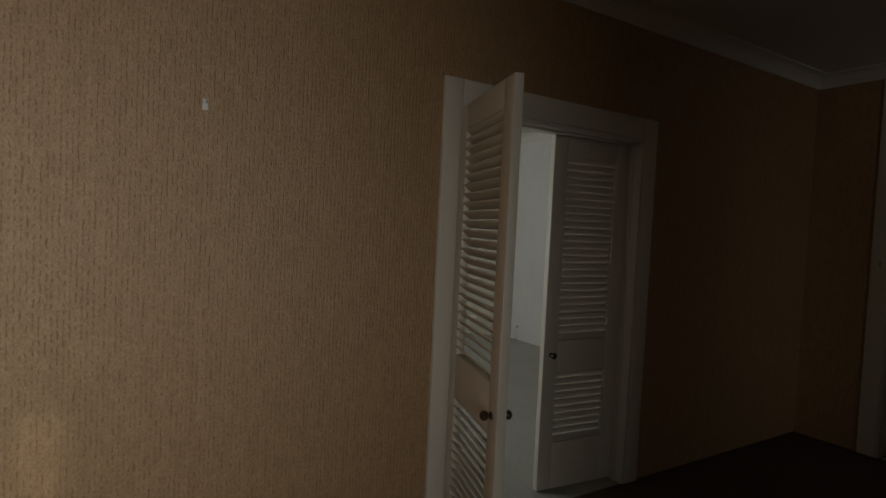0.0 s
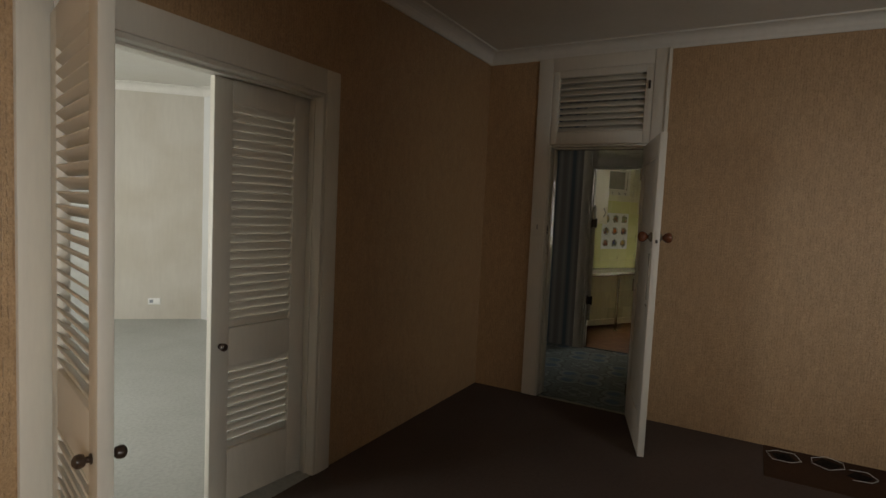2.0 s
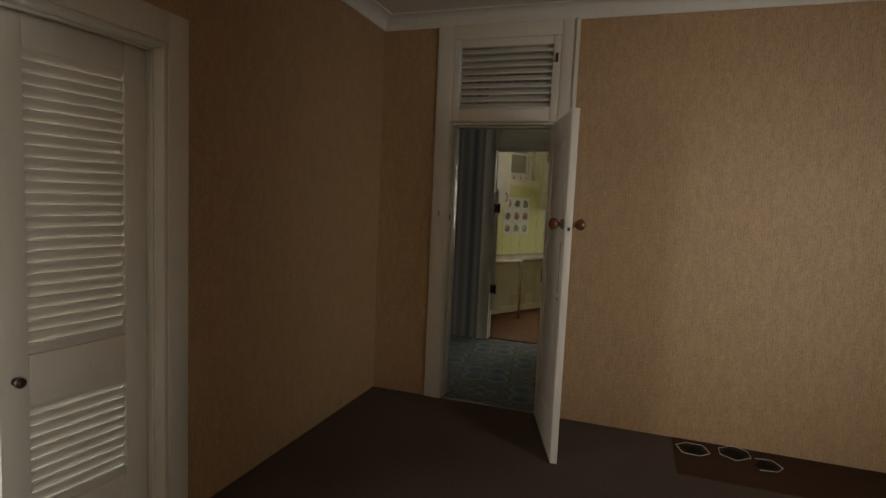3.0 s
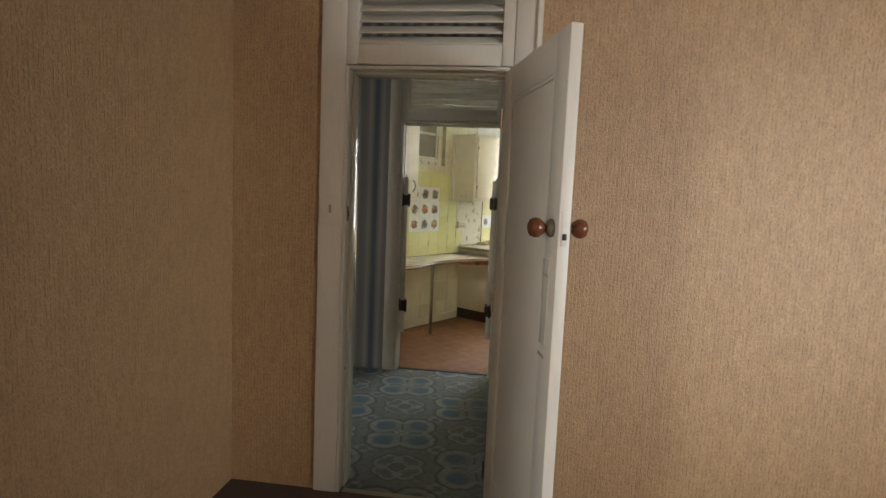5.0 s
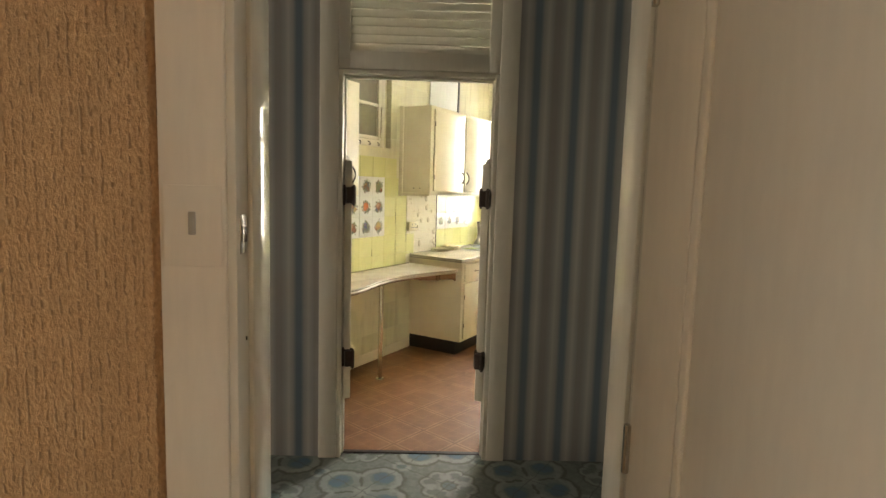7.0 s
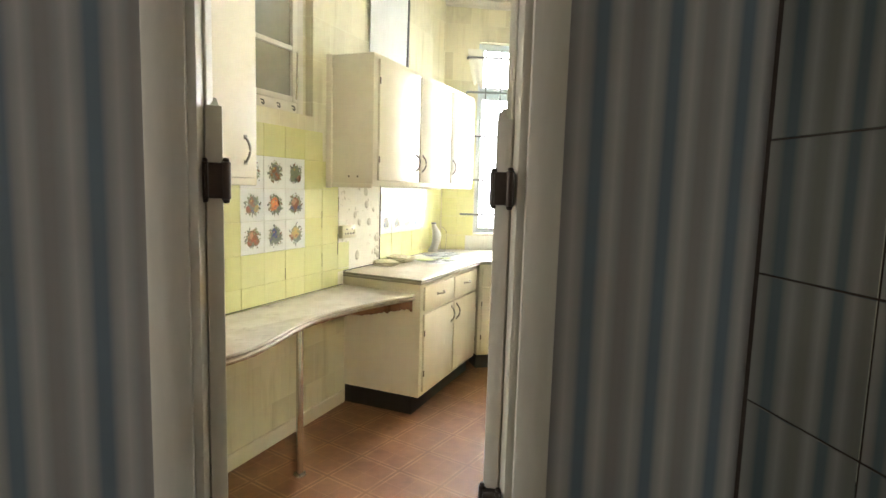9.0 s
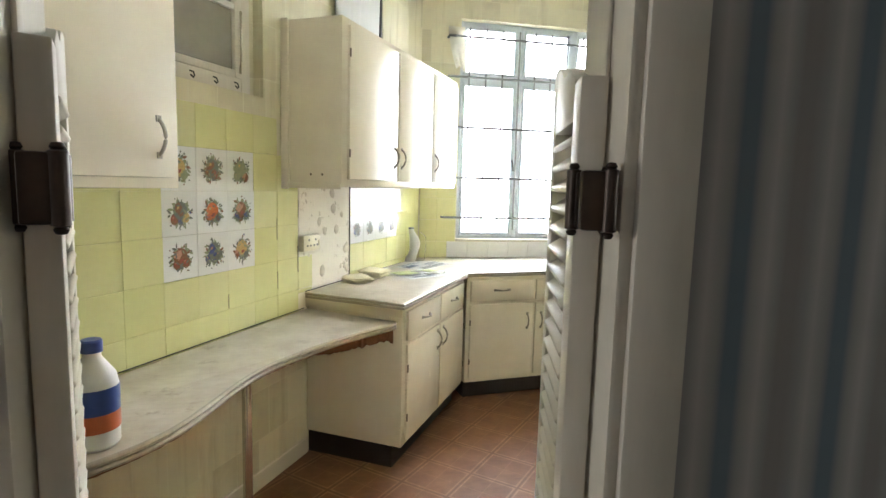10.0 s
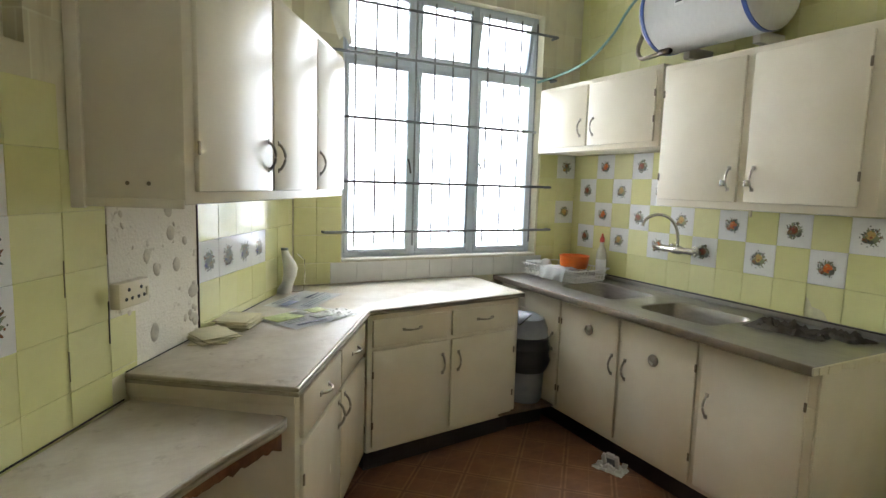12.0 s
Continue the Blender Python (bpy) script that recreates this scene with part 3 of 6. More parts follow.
# lounge walls: north wall, splayed corner, east wall
structure("wall_lounge_north", panel_wall(pose(-0.2, 6.80, 0), 4.38, CEIL, 0.15), LOUNGE, "pale painted wall", "wall")
ang = math.degrees(math.atan2(6.05 - 6.80, 4.885 - 4.18))
structure("wall_lounge_splay", panel_wall(pose(4.18, 6.80, 0, 0, 0, ang), math.hypot(0.705, 0.75), CEIL, 0.15), BEIGE, "beige painted splayed corner wall, marked and stained", "wall")
structure("wall_lounge_east", panel_wall(pose(4.885, 6.05, 0, 0, 0, -90), 6.05 - LOUNGE_Y0, CEIL, 0.15), LOUNGE, "pale painted wall", "wall")
structure("wall_lounge_west", panel_wall(pose(0.0, 2.3, 0, 0, 0, 90), 4.65, CEIL, 0.15, [(1.1, 3.5, 0.8, 2.3)]), LOUNGE, "pale painted wall", "wall")
structure("ceiling_lounge", soft_box(-0.2, 5.05, NORTH_Y + 0.15, 6.95, CEIL, CEIL + 0.1, 0), CEILING, "white painted ceiling", "ceiling")

# hall walls
D2A, D2B, D2H, D2T = 0.963, 1.777, 2.052, 2.62
structure("wall_hall_east", panel_wall(pose(HALL_X1 + 0.06, 0.2, 0, 0, 0, 90), 7.9, CEIL, 0.06, [(D2A - 0.2, D2B - 0.2, 0, D2T)]), STRIPES, "wall papered in faded blue and grey stripes", "wall")
structure("wall_hall_south", panel_wall(pose(HALL_X1, MIRROR_Y - 0.012, 0, 0, 0, 180), HALL_X1 - HALL_X0, CEIL, 0.1), STRIPES, "wall behind mirror tiles", "wall")
structure("wall_hall_west_inner", panel_wall(pose(5.05, 2.34, 0, 0, 0, 90), 5.7, CEIL, 0.012), STRIPES, "wall papered in faded blue and grey stripes", "wall")
# Hall length and this opening are assumed, to even out the added fill.
structure("wall_hall_north", panel_wall(pose(HALL_X0, 7.97, 0), HALL_X1 - HALL_X0 + 0.1, CEIL, 0.1, [(0.45, 1.5, 0.9, 2.1)]), STRIPES, "wall papered in faded blue and grey stripes", "wall")
structure("ceiling_hall", soft_box(HALL_X0, HALL_X1 + 0.12, 0.15, 8.1, CEIL, CEIL + 0.1, 0), CEILING, "painted flat ceiling", "ceiling")

# kitchen walls
structure("wall_kitchen_west", panel_wall(pose(KIT_X0, SINK_Y - 0.1, 0, 0, 0, 90), 4.4, KCEIL, 0.06, [(D2A - SINK_Y + 0.1, D2B - SINK_Y + 0.1, 0, D2T)]), KPAPER, "wall in faded cream wallpaper", "wall")
S0 = (KIT_X0 - 8.793) / math.cos(radians(31.5))
S1 = (WIN_X - 8.793) / math.cos(radians(31.5))
SW0, SW1, SWZ0, SWZ1 = -1.10, -0.318, 1.798, 2.66
wall_left = structure("wall_kitchen_left", panel_wall(pose(S0 - 0.1, 0, 0), S1 - S0 + 0.25, KCEIL, 0.16, [(SW0 - S0 + 0.1, SW1 - S0 + 0.1, SWZ0, SWZ1)]), KPAPER, "slanting wall in stained cream block wallpaper", "wall")
wall_left.matrix_world = WALL_L
WY0, WY1, WZ0, WZ1 = -1.055, 0.40, 1.015, 2.685
wall_window = structure("wall_kitchen_window", panel_wall(pose(WIN_X, 0.80, 0, 0, 0, -90), 0.80 - SINK_Y + 0.1, KCEIL, 0.22, [(0.80 - WY1, 0.80 - WY0, WZ0, WZ1)]), KPAPER, "window wall in stained cream wallpaper", "wall")
wall_sink = structure("wall_kitchen_sink", panel_wall(pose(WIN_X + 0.2, SINK_Y, 0, 0, 0, 180), WIN_X + 0.2 - KIT_X0, KCEIL, 0.12), GROUT, "grouted wall behind yellow tiles", "wall")
structure("ceiling_kitchen", soft_box(KIT_X0 - 0.06, WIN_X + 0.25, SINK_Y - 0.15, 3.0, KCEIL, KCEIL + 0.1, 0), CEILING, "white painted ceiling", "ceiling")


def cornice(name, m, length, size=0.095, z=CEIL, mat=CEILING):
    """Coved plaster cornice along local x, room on local -y."""
    prof = [(0, 0), (0, -size), (-0.012, -size), (-0.016, -size * 0.85)] + [(-size * (0.16 + 0.72 * (1 - math.cos(a))), -size * (0.85 - 0.72 * math.sin(a))) for a in (0.3, 0.6, 0.9, 1.2, 1.5)] + [(-size, -0.012), (-size, 0)]
    bm = bmesh.new()
    ends = [[bm.verts.new((x, y, z + h)) for y, h in prof] for x in (0, length)]
    n = len(prof)
    for k in range(n):
        bm.faces.new((ends[0][k], ends[0][(k + 1) % n], ends[1][(k + 1) % n], ends[1][k]))
    bm.faces.new(ends[0][::-1]), bm.faces.new(ends[1])
    bmesh.ops.recalc_face_normals(bm, faces=bm.faces[:])
    return structure(name, moved(bm, m), mat, "painted coved plaster cornice", "cornice")


cornice("trim_cornice_north", pose(-2.3, NORTH_Y, -0.001), EAST_X + 2.3)
cornice("trim_cornice_east", pose(EAST_X, NORTH_Y, -0.001, 0, 0, -90), 4.485)
cornice("trim_cornice_lounge_north", pose(0, 6.80, -0.001), 4.2)
cornice("trim_cornice_lounge_splay", pose(4.18, 6.80, -0.001, 0, 0, ang), 1.03)
cornice("trim_cornice_lounge_east", pose(4.885, 6.07, -0.001, 0, 0, -90), 3.7)
cornice("trim_cornice_kitchen_window", pose(WIN_X, 0.72, -0.001, 0, 0, -90), 2.12, 0.06, KCEIL)

# south window bars, unseen, added to break up the sun patch
sb = thing("sun_patch_window_bars", pose(-2.45, -2.40, 0), "unseen white window bars added to break up the sun patch", "window", kind="structure")
for x0, x1, z0, z1 in ((0.45, 0.51, 0.95, 2.12), (1.89, 1.95, 0.95, 2.12), (0.51, 1.89, 0.95, 1.01), (0.51, 1.89, 2.06, 2.12), (1.17, 1.22, 1.01, 2.06), (1.22, 1.89, 1.36, 1.40), (0.51, 1.17, 1.36, 1.40), (1.22, 1.89, 1.71, 1.75), (0.51, 1.17, 1.71, 1.75), (1.72, 1.76, 1.40, 1.71), (1.72, 1.76, 1.75, 2.06)):
    part("frame_bar", soft_box(x0, x1, -0.02, 0.02, z0, z1, 0.003), WHITE, sb)
# unseen wall, added to keep the sun out of the second opening
structure("sun_block_wall", soft_box(0.2, 4.6, -5.2, -5.0, -0.25, 3.1, 0.01), OUTWALL, "pale plastered unseen wall added to block the sun", "garden wall")

# outside
structure("ground", soft_box(-300, 300, -300, 300, -0.35, -0.25, 0), PAVING, "pale paved ground outside", "ground")
# Glowing sheet lights the kitchen; ends at y 0.95 to dim the sink wall
structure("backdrop_sky", soft_box(12.4, 12.42, -8.0, 0.95, -0.24, 5.5, 0), BRIGHTSKY, "overexposed white daylight outside the window", "backdrop")


# ---- door casings and doors ----
def casing(name, m, a, b, h, top, width, proud=0.018, label="white painted timber door casing"):
    """Flat boards round an opening on a wall face; local x along the wall, room on local -y."""
    ob = thing(name, m, label, "door casing", kind="structure")
    for x0, x1, z0, z1 in ((a - width, a, 0, top), (b, b + width, 0, top), (a, b, h, top)):
        part("board", soft_box(x0, x1, -proud, 0.004, z0, z1, 0.005), WHITE, ob)
    return ob


def jamb(name, m, a, b, h, depth, mat, thick=0.022, stop=(0.042, 0.058, 0.008)):
    ob = thing(name, m, "white gloss painted door lining", "door lining", kind="structure")
    for x0, x1, z0, z1 in ((a, a + thick, 0, h), (b - thick, b, 0, h), (a + thick, b - thick, h - thick, h)):
        part("lining_board", soft_box(x0, x1, -0.012, depth, z0, z1, 0.003), mat, ob)
    near, far, w = stop
    for x0, x1, z0, z1 in ((a + thick, a + thick + w, 0, h - thick), (b - thick - w, b - thick, 0, h - thick), (a + thick + w, b - thick - w, h - thick - 0.012, h - thick)):
        part("door_stop", soft_box(x0, x1, near, far, z0, z1, 0.003), mat, ob)
    return ob


def slat_bank(parent, x0, x1, z0, z1, pitch, y, depth, tilt, mat, name="slat", thick=0.008):
    """Louvre slats between two stiles, as separate parts on one mesh."""
    bm = soft_box(0, x1 - x0, -depth / 2, depth / 2, -thick / 2, thick / 2, 0.45 * thick, 3)
    me = mesh_of(bm, name, mat, True)
    n = max(1, int((z1 - z0) / pitch))
    for k in range(n):
        ob = new(name, me)
        ob.parent = parent
        ob.matrix_basis = pose(x0, y, z0 + (k + 0.5) * (z1 - z0) / n, tilt, 0, 0)


def turned_knob(parent, m, mat, r=0.019, name="door_knob", label="turned wooden knob"):
    bm = lathe([(r * 0.75, 0), (r * 0.75, 0.004), (r * 0.45, 0.006), (r * 0.45, 0.013), (r * 0.8, 0.017), (r, 0.027), (r * 0.92, 0.036), (r * 0.5, 0.043), (0.001, 0.045)], 20)
    return part(name, moved(bm, m), mat, parent, label)


def louvre_leaf(name, m, w, h, mat, banks, label, tilt, knob_z=None, knob_x=None, knob_mat=None, thick=0.038, stile=0.095, rails=(0.2, 0.13)):
    """A louvred leaf: hinge edge at local x 0, faces at y +-thick/2."""
    ob = thing(name, m, label, "louvred door")
    t = thick / 2
    part("stile", soft_box(0, stile, -t, t, 0.008, h, 0.004), mat, ob)
    part("stile", soft_box(w - stile, w, -t, t, 0.008, h, 0.004), mat, ob)
    levels = [0.008] + [v for b in banks for v in b] + [h]
    for a, b in zip(levels[::2], levels[1::2]):
        part("rail", soft_box(stile, w - stile, -t, t, a, b, 0.003), mat, ob)
    for a, b in banks:
        slat_bank(ob, stile - 0.004, w - stile + 0.004, a, b, 0.040, 0, 0.052, tilt, mat)
    if knob_z:
        turned_knob(ob, pose(knob_x, -t, knob_z, 90, 0, 0), knob_mat)
        turned_knob(ob, pose(knob_x, t, knob_z, -90, 0, 0), knob_mat)
    return ob


# louvred double door to the lounge
NM = pose(0, NORTH_Y, 0)
casing("door_casing_lounge", NM, LD0, LD1, LDH, 2.20, 0.105)
jamb("door_lining_lounge", NM, LD0, LD1, LDH, 0.165, WHITE)
lm = pose(1.425, 2.155, 0, 0, 0, math.degrees(math.atan2(1.53 - 2.155, 1.235 - 1.425)))
louvre_leaf("louvred_door", lm, 0.645, 2.062, WHITE, [(0.20, 0.74), (0.93, 1.95)], "white painted louvred door leaf standing open on its hinges", -38, 0.815, 0.585, DARKKNOB)
rm = pose(2.697, 2.285, 0, 0, 0, 174)
louvre_leaf("louvred_door", rm, 0.55, 2.055, WHITE, [(0.28, 0.70), (0.88, 1.94)], "white painted louvred door leaf almost closed", 62, 0.80, 0.50, DARKKNOB)
for z in (0.25, 1.8):
    part("hinge", moved(lathe([(0.006, -0.04), (0.006, 0.04)], 10), pose(2.705, 2.262, z)), HINGE, bpy.data.objects["door_lining_lounge"])

# panelled door to the hall, with a louvred transom
EM = pose(EAST_X, 0, 0, 0, 0, -90)      # local x = -y, local -y into the room
casing("door_casing_hall", EM, -D1B, -D1A, D1T, 2.722, 0.115)
structure("trim_picture_bead", soft_box(EAST_X - 0.030, EAST_X - 0.019, 0.772, 0.785, 0, 2.72, 0.003), WHITE, "narrow white bead along the casing edge", "trim")
jamb("door_lining_hall", EM, -D1B, -D1A, D1H, 0.15, JAMB, 0.016, (0.044, 0.149, 0.010))


def transom(name, m, a, b, z0, z1, tilt, label, depth=0.045):
    ob = thing(name, m, label, "transom vent", kind="structure")
    f = 0.055
    for x0, x1, lo, hi in ((a, a + f, z0, z1), (b - f, b, z0, z1), (a + f, b - f, z0, z0 + 0.09), (a + f, b - f, z1 - f, z1)):
        part("frame_board", soft_box(x0, x1, -0.012, depth, lo, hi, 0.004), WHITE, ob)
    slat_bank(ob, a + f, b - f, z0 + 0.09, z1 - f, 0.043 if tilt < 50 else 0.040, 0.016, 0.06, tilt, WHITE)
    return ob


transom("transom_vent_hall", EM, -D1B, -D1A, D1H + 0.004, D1T, 42, "white painted transom panel with tilted louvre slats above a door")
vent = bpy.data.objects["transom_vent_hall"]
part("catch", moved(soft_box(-0.008, 0.008, -0.012, 0, -0.03, 0.03, 0.003), pose(-D1A - 0.026, -0.014, 2.47)), HINGE, vent, "small painted catch")

DOOR_A = -163.0
dm = pose(4.735, 0.893, 0, 0, 0, DOOR_A)
DW, DH, DT = 0.745, 2.02, 0.040
door = thing("panelled_door", dm, "white gloss painted door with one long sunk panel, standing ajar", "door")
part("stile", soft_box(0, 0.11, -DT / 2, DT / 2, 0.008, DH, 0.003), WHITE, door)
part("stile", soft_box(DW - 0.115, DW, -DT / 2, DT / 2, 0.008, DH, 0.003), WHITE, door)
part("rail", soft_box(0.11, DW - 0.115, -DT / 2, DT / 2, 0.008, 0.22, 0.002), WHITE, door)
part("rail", soft_box(0.11, DW - 0.115, -DT / 2, DT / 2, DH - 0.13, DH, 0.002), WHITE, door)
part("sunk_panel", soft_box(0.105, DW - 0.11, -DT / 2 + 0.009, DT / 2 - 0.009, 0.215, DH - 0.125, 0.001), WHITE, door)
for sgn in (-1, 1):
    for x0, x1, z0, z1 in ((0.11, 0.125, 0.22, DH - 0.13), (DW - 0.13, DW - 0.115, 0.22, DH - 0.13), (0.125, DW - 0.13, 0.22, 0.235), (0.125, DW - 0.13, DH - 0.145, DH - 0.13)):
        part("moulding", soft_box(x0, x1, sgn * (DT / 2 - 0.012), sgn * (DT / 2 - 0.001), z0, z1, 0.004), WHITE, door)
KX, KZ = DW - 0.058, 1.385
for sgn in (-1, 1):
    part("door_knob", moved(lathe([(0.026, 0), (0.026, 0.004), (0.011, 0.007), (0.011, 0.026), (0.02, 0.03), (0.031, 0.045), (0.033, 0.06), (0.027, 0.074), (0.012, 0.081), (0.001, 0.082)], 24), pose(KX, sgn * DT / 2, KZ, -90 * sgn, 0, 0)), KNOB, door, "round varnished brown wooden knob")
    part("rose", moved(lathe([(0.030, 0), (0.030, 0.008), (0.022, 0.016), (0.016, 0.02)], 20), pose(KX, sgn * DT / 2, KZ, -90 * sgn, 0, 0)), OLDHINGE, door, "tarnished metal rose")
part("latch_plate", soft_box(DW - 0.001, DW + 0.002, -0.011, 0.011, KZ - 0.055, KZ + 0.055, 0.001), WHITE, door)
part("latch_bolt", soft_box(DW, DW + 0.007, -0.007, 0.007, KZ - 0.035, KZ - 0.015, 0.002), HINGE, door)
part("key_escutcheon", moved(lathe([(0.010, 0), (0.010, 0.003), (0.005, 0.004), (0.001, 0.002)], 14), pose(KX, -DT / 2, KZ - 0.078, 90, 0, 0)), WHITE, door)
for z in (0.2, 1.0, 1.82):
    part("hinge", moved(lathe([(0.007, -0.045), (0.007, 0.045)], 10), pose(0.0, -DT / 2 - 0.004, z)), CHROME, door)

# narrow finger plate below the knob, its ends torn and stained
FP0, FP1, FZ0, FZ1 = DW - 0.116, DW - 0.050, KZ - 0.395, KZ - 0.105
fp = part("finger_plate", soft_box(FP0, FP1, -DT / 2 - 0.003, -DT / 2 + 0.001, FZ0, FZ1, 0.0025), plain("yellowed_clear_plastic", (0.60, 0.57, 0.49), 0.22, 0, 0.08, 14), door, "narrow yellowed plastic finger plate with stained ends")
GRIME = plain("brown_grime", (0.36, 0.31, 0.23), 0.7, 0, 0.5, 90)
for x0, x1, z0, z1 in ((FP0 + 0.002, FP1 - 0.002, FZ1 - 0.012, FZ1 - 0.003), (FP0 + 0.002, FP1 - 0.006, FZ0 + 0.003, FZ0 + 0.014)):
    part("grime_line", moved(soft_box(x0, x1, -DT / 2 - 0.0042, -DT / 2 - 0.002, -(z1 - z0) / 2, (z1 - z0) / 2, 0.0008), pose(0, 0, (z0 + z1) / 2, 0, 4, 0)), GRIME, fp)
for x in (FP0 + 0.003, FP1 - 0.003):
    part("raised_edge", soft_box(x - 0.002, x + 0.002, -DT / 2 - 0.0048, -DT / 2 - 0.002, FZ0 + 0.012, FZ1 - 0.012, 0.001), WHITE, fp)

# switch on the casing
sw = thing("light_switch", EM @ pose(-1.690, -0.018, 1.39), "narrow white light switch on a door casing", "light switch")
part("plate", soft_box(-0.050, 0.050, -0.005, 0, -0.075, 0.065, 0.003), WHITE, sw)
part("rocker", soft_box(-0.006, 0.006, -0.010, -0.004, -0.02, 0.02, 0.002), plain("grey_rocker", (0.34, 0.32, 0.28), 0.4), sw)
for z, q in ((1.37, 0.014), (1.18, 0.004), (0.62, 0.005)):
    part("keep", soft_box(-D1B + 0.021, -D1B + 0.0235, 0.016 - 0.4 * q, 0.016 + 0.4 * q, z - q, z + q, 0.001), HINGE, bpy.data.objects["door_lining_hall"])

part("strike_plate", soft_box(-D1B + 0.0158, -D1B + 0.0182, 0.004, 0.030, 1.335, 1.405, 0.001), CHROME, bpy.data.objects["door_lining_hall"], "small metal strike plate")

# kitchen doorway: casing, transom, half-height saloon shutters
HM = pose(HALL_X1, 0, 0, 0, 0, -90)
casing("door_casing_kitchen", HM, -D2B, -D2A, D2T, 2.70, 0.095, 0.02)
jamb("door_lining_kitchen", HM, -D2B, -D2A, D2H, 0.13, GREYWHITE)
transom("transom_vent_kitchen", HM, -D2B, -D2A, D2H + 0.004, D2T, 54, "dull white transom panel with tilted louvre slats above the kitchen doorway")
KM = pose(KIT_X0, 0, 0, 0, 0, 90)
casing("door_casing_kitchen_inside", KM, D2A, D2B, D2T, 2.70, 0.095, 0.02)


SLAT = painted("beige_slat_paint", (0.64, 0.59, 0.49), 0.38, 0.35)


def saloon(m, label):
    ob = thing("saloon_door", m, label, "saloon door", "pair of saloon doors")
    w, z0, z1, t, st = 0.335, 0.315, 1.60, 0.020, 0.062
    part("stile", soft_box(0, st, -t, t, z0, z1, 0.004), GREYWHITE, ob)
    part("stile", soft_box(w - 0.048, w, -t, t, z0, z1 + 0.068, 0.004), GREYWHITE, ob)
    part("rail", soft_box(st, w - 0.048, -t, t, z0, z0 + 0.07, 0.004), GREYWHITE, ob)
    bm = prism([(st, z1 - 0.060), (w - 0.048, z1 - 0.060), (w - 0.048, z1 + 0.062), (w * 0.72, z1 + 0.058), (w * 0.62, z1 + 0.036), (w * 0.5, z1 + 0.030), (w * 0.36, z1 + 0.034), (st, z1 + 0.006)], -t, t, 0.003)
    part("rail", moved(bm, pose(0, 0, 0, 90, 0, 0)), GREYWHITE, ob, "scalloped top rail")
    slat_bank(ob, st - 0.002, w - 0.046, z0 + 0.07, z1 - 0.058, 0.0385, 0, 0.054, -33, SLAT, thick=0.012)
    for z in (0.55, 1.42):
        h = part("spring_hinge", soft_box(-0.050, -0.024, -0.019, 0.019, z - 0.042, z + 0.042, 0.004), HINGE, ob, "dark double-action spring hinge")
        part("hinge_leaf", soft_box(-0.016, 0.012, -0.021, 0.021, z - 0.040, z + 0.040, 0.003), HINGE, h)
        part("hinge_web", soft_box(-0.026, -0.014, -0.012, 0.012, z + 0.012, z + 0.038, 0.003), HINGE, h)
        part("hinge_web", soft_box(-0.026, -0.014, -0.012, 0.012, z - 0.038, z - 0.012, 0.003), HINGE, h)
        for bx, by, k in ((-0.044, -0.021, 1.0), (0.004, 0.022, 1.0), (-0.012, -0.022, 0.92)):
            part("barrel", moved(lathe([(0.001, -0.054 * k), (0.006, -0.053 * k), (0.0085, -0.048 * k), (0.0065, -0.045 * k), (0.011, -0.043 * k), (0.011, 0.043 * k), (0.0065, 0.045 * k), (0.0085, 0.048 * k), (0.006, 0.053 * k), (0.001, 0.054 * k)], 12), pose(bx, by, z)), HINGE, h)
        for sx, sz in ((0.006, 0.022), (0.006, -0.022)):
            part("screw", moved(lathe([(0.004, 0), (0.0035, 0.0015), (0.001, 0.002)], 8), pose(sx, -0.021, z + sz, 90, 0, 0)), OLDHINGE, h)
    return ob


saloon(pose(6.675, 1.012, 0, 0, 0, -16.5), "dull white louvred half-height saloon door swung open")
saloon(pose(6.675, 1.730, 0, 0, 0, 20), "dull white louvred half-height saloon door swung open")

# mirror tiles on the hall wall
mt = thing("mirror_tile_panel", pose(HALL_X1, MIRROR_Y, 0, 0, 0, 180), "wall of square mirror tiles with dark joints", "mirror tiles", kind="structure")
part("backing", soft_box(0.0, 1.5, -0.0, 0.011, 0.02, 2.6, 0), HINGE, mt)
me = mesh_of(soft_box(0.002, 0.358, -0.004, 0, 0.002, 0.358, 0.0015, 1), "mirror_tile", MIRROR, False)
for i in range(4):
    for j in range(7):
        ob = new("mirror_tile", me)
        ob.parent, ob.matrix_basis = mt, pose(0.02 + 0.36 * i, -0.001, 0.13 + 0.36 * j, random.uniform(-0.25, 0.25), 0, random.uniform(-0.25, 0.25))

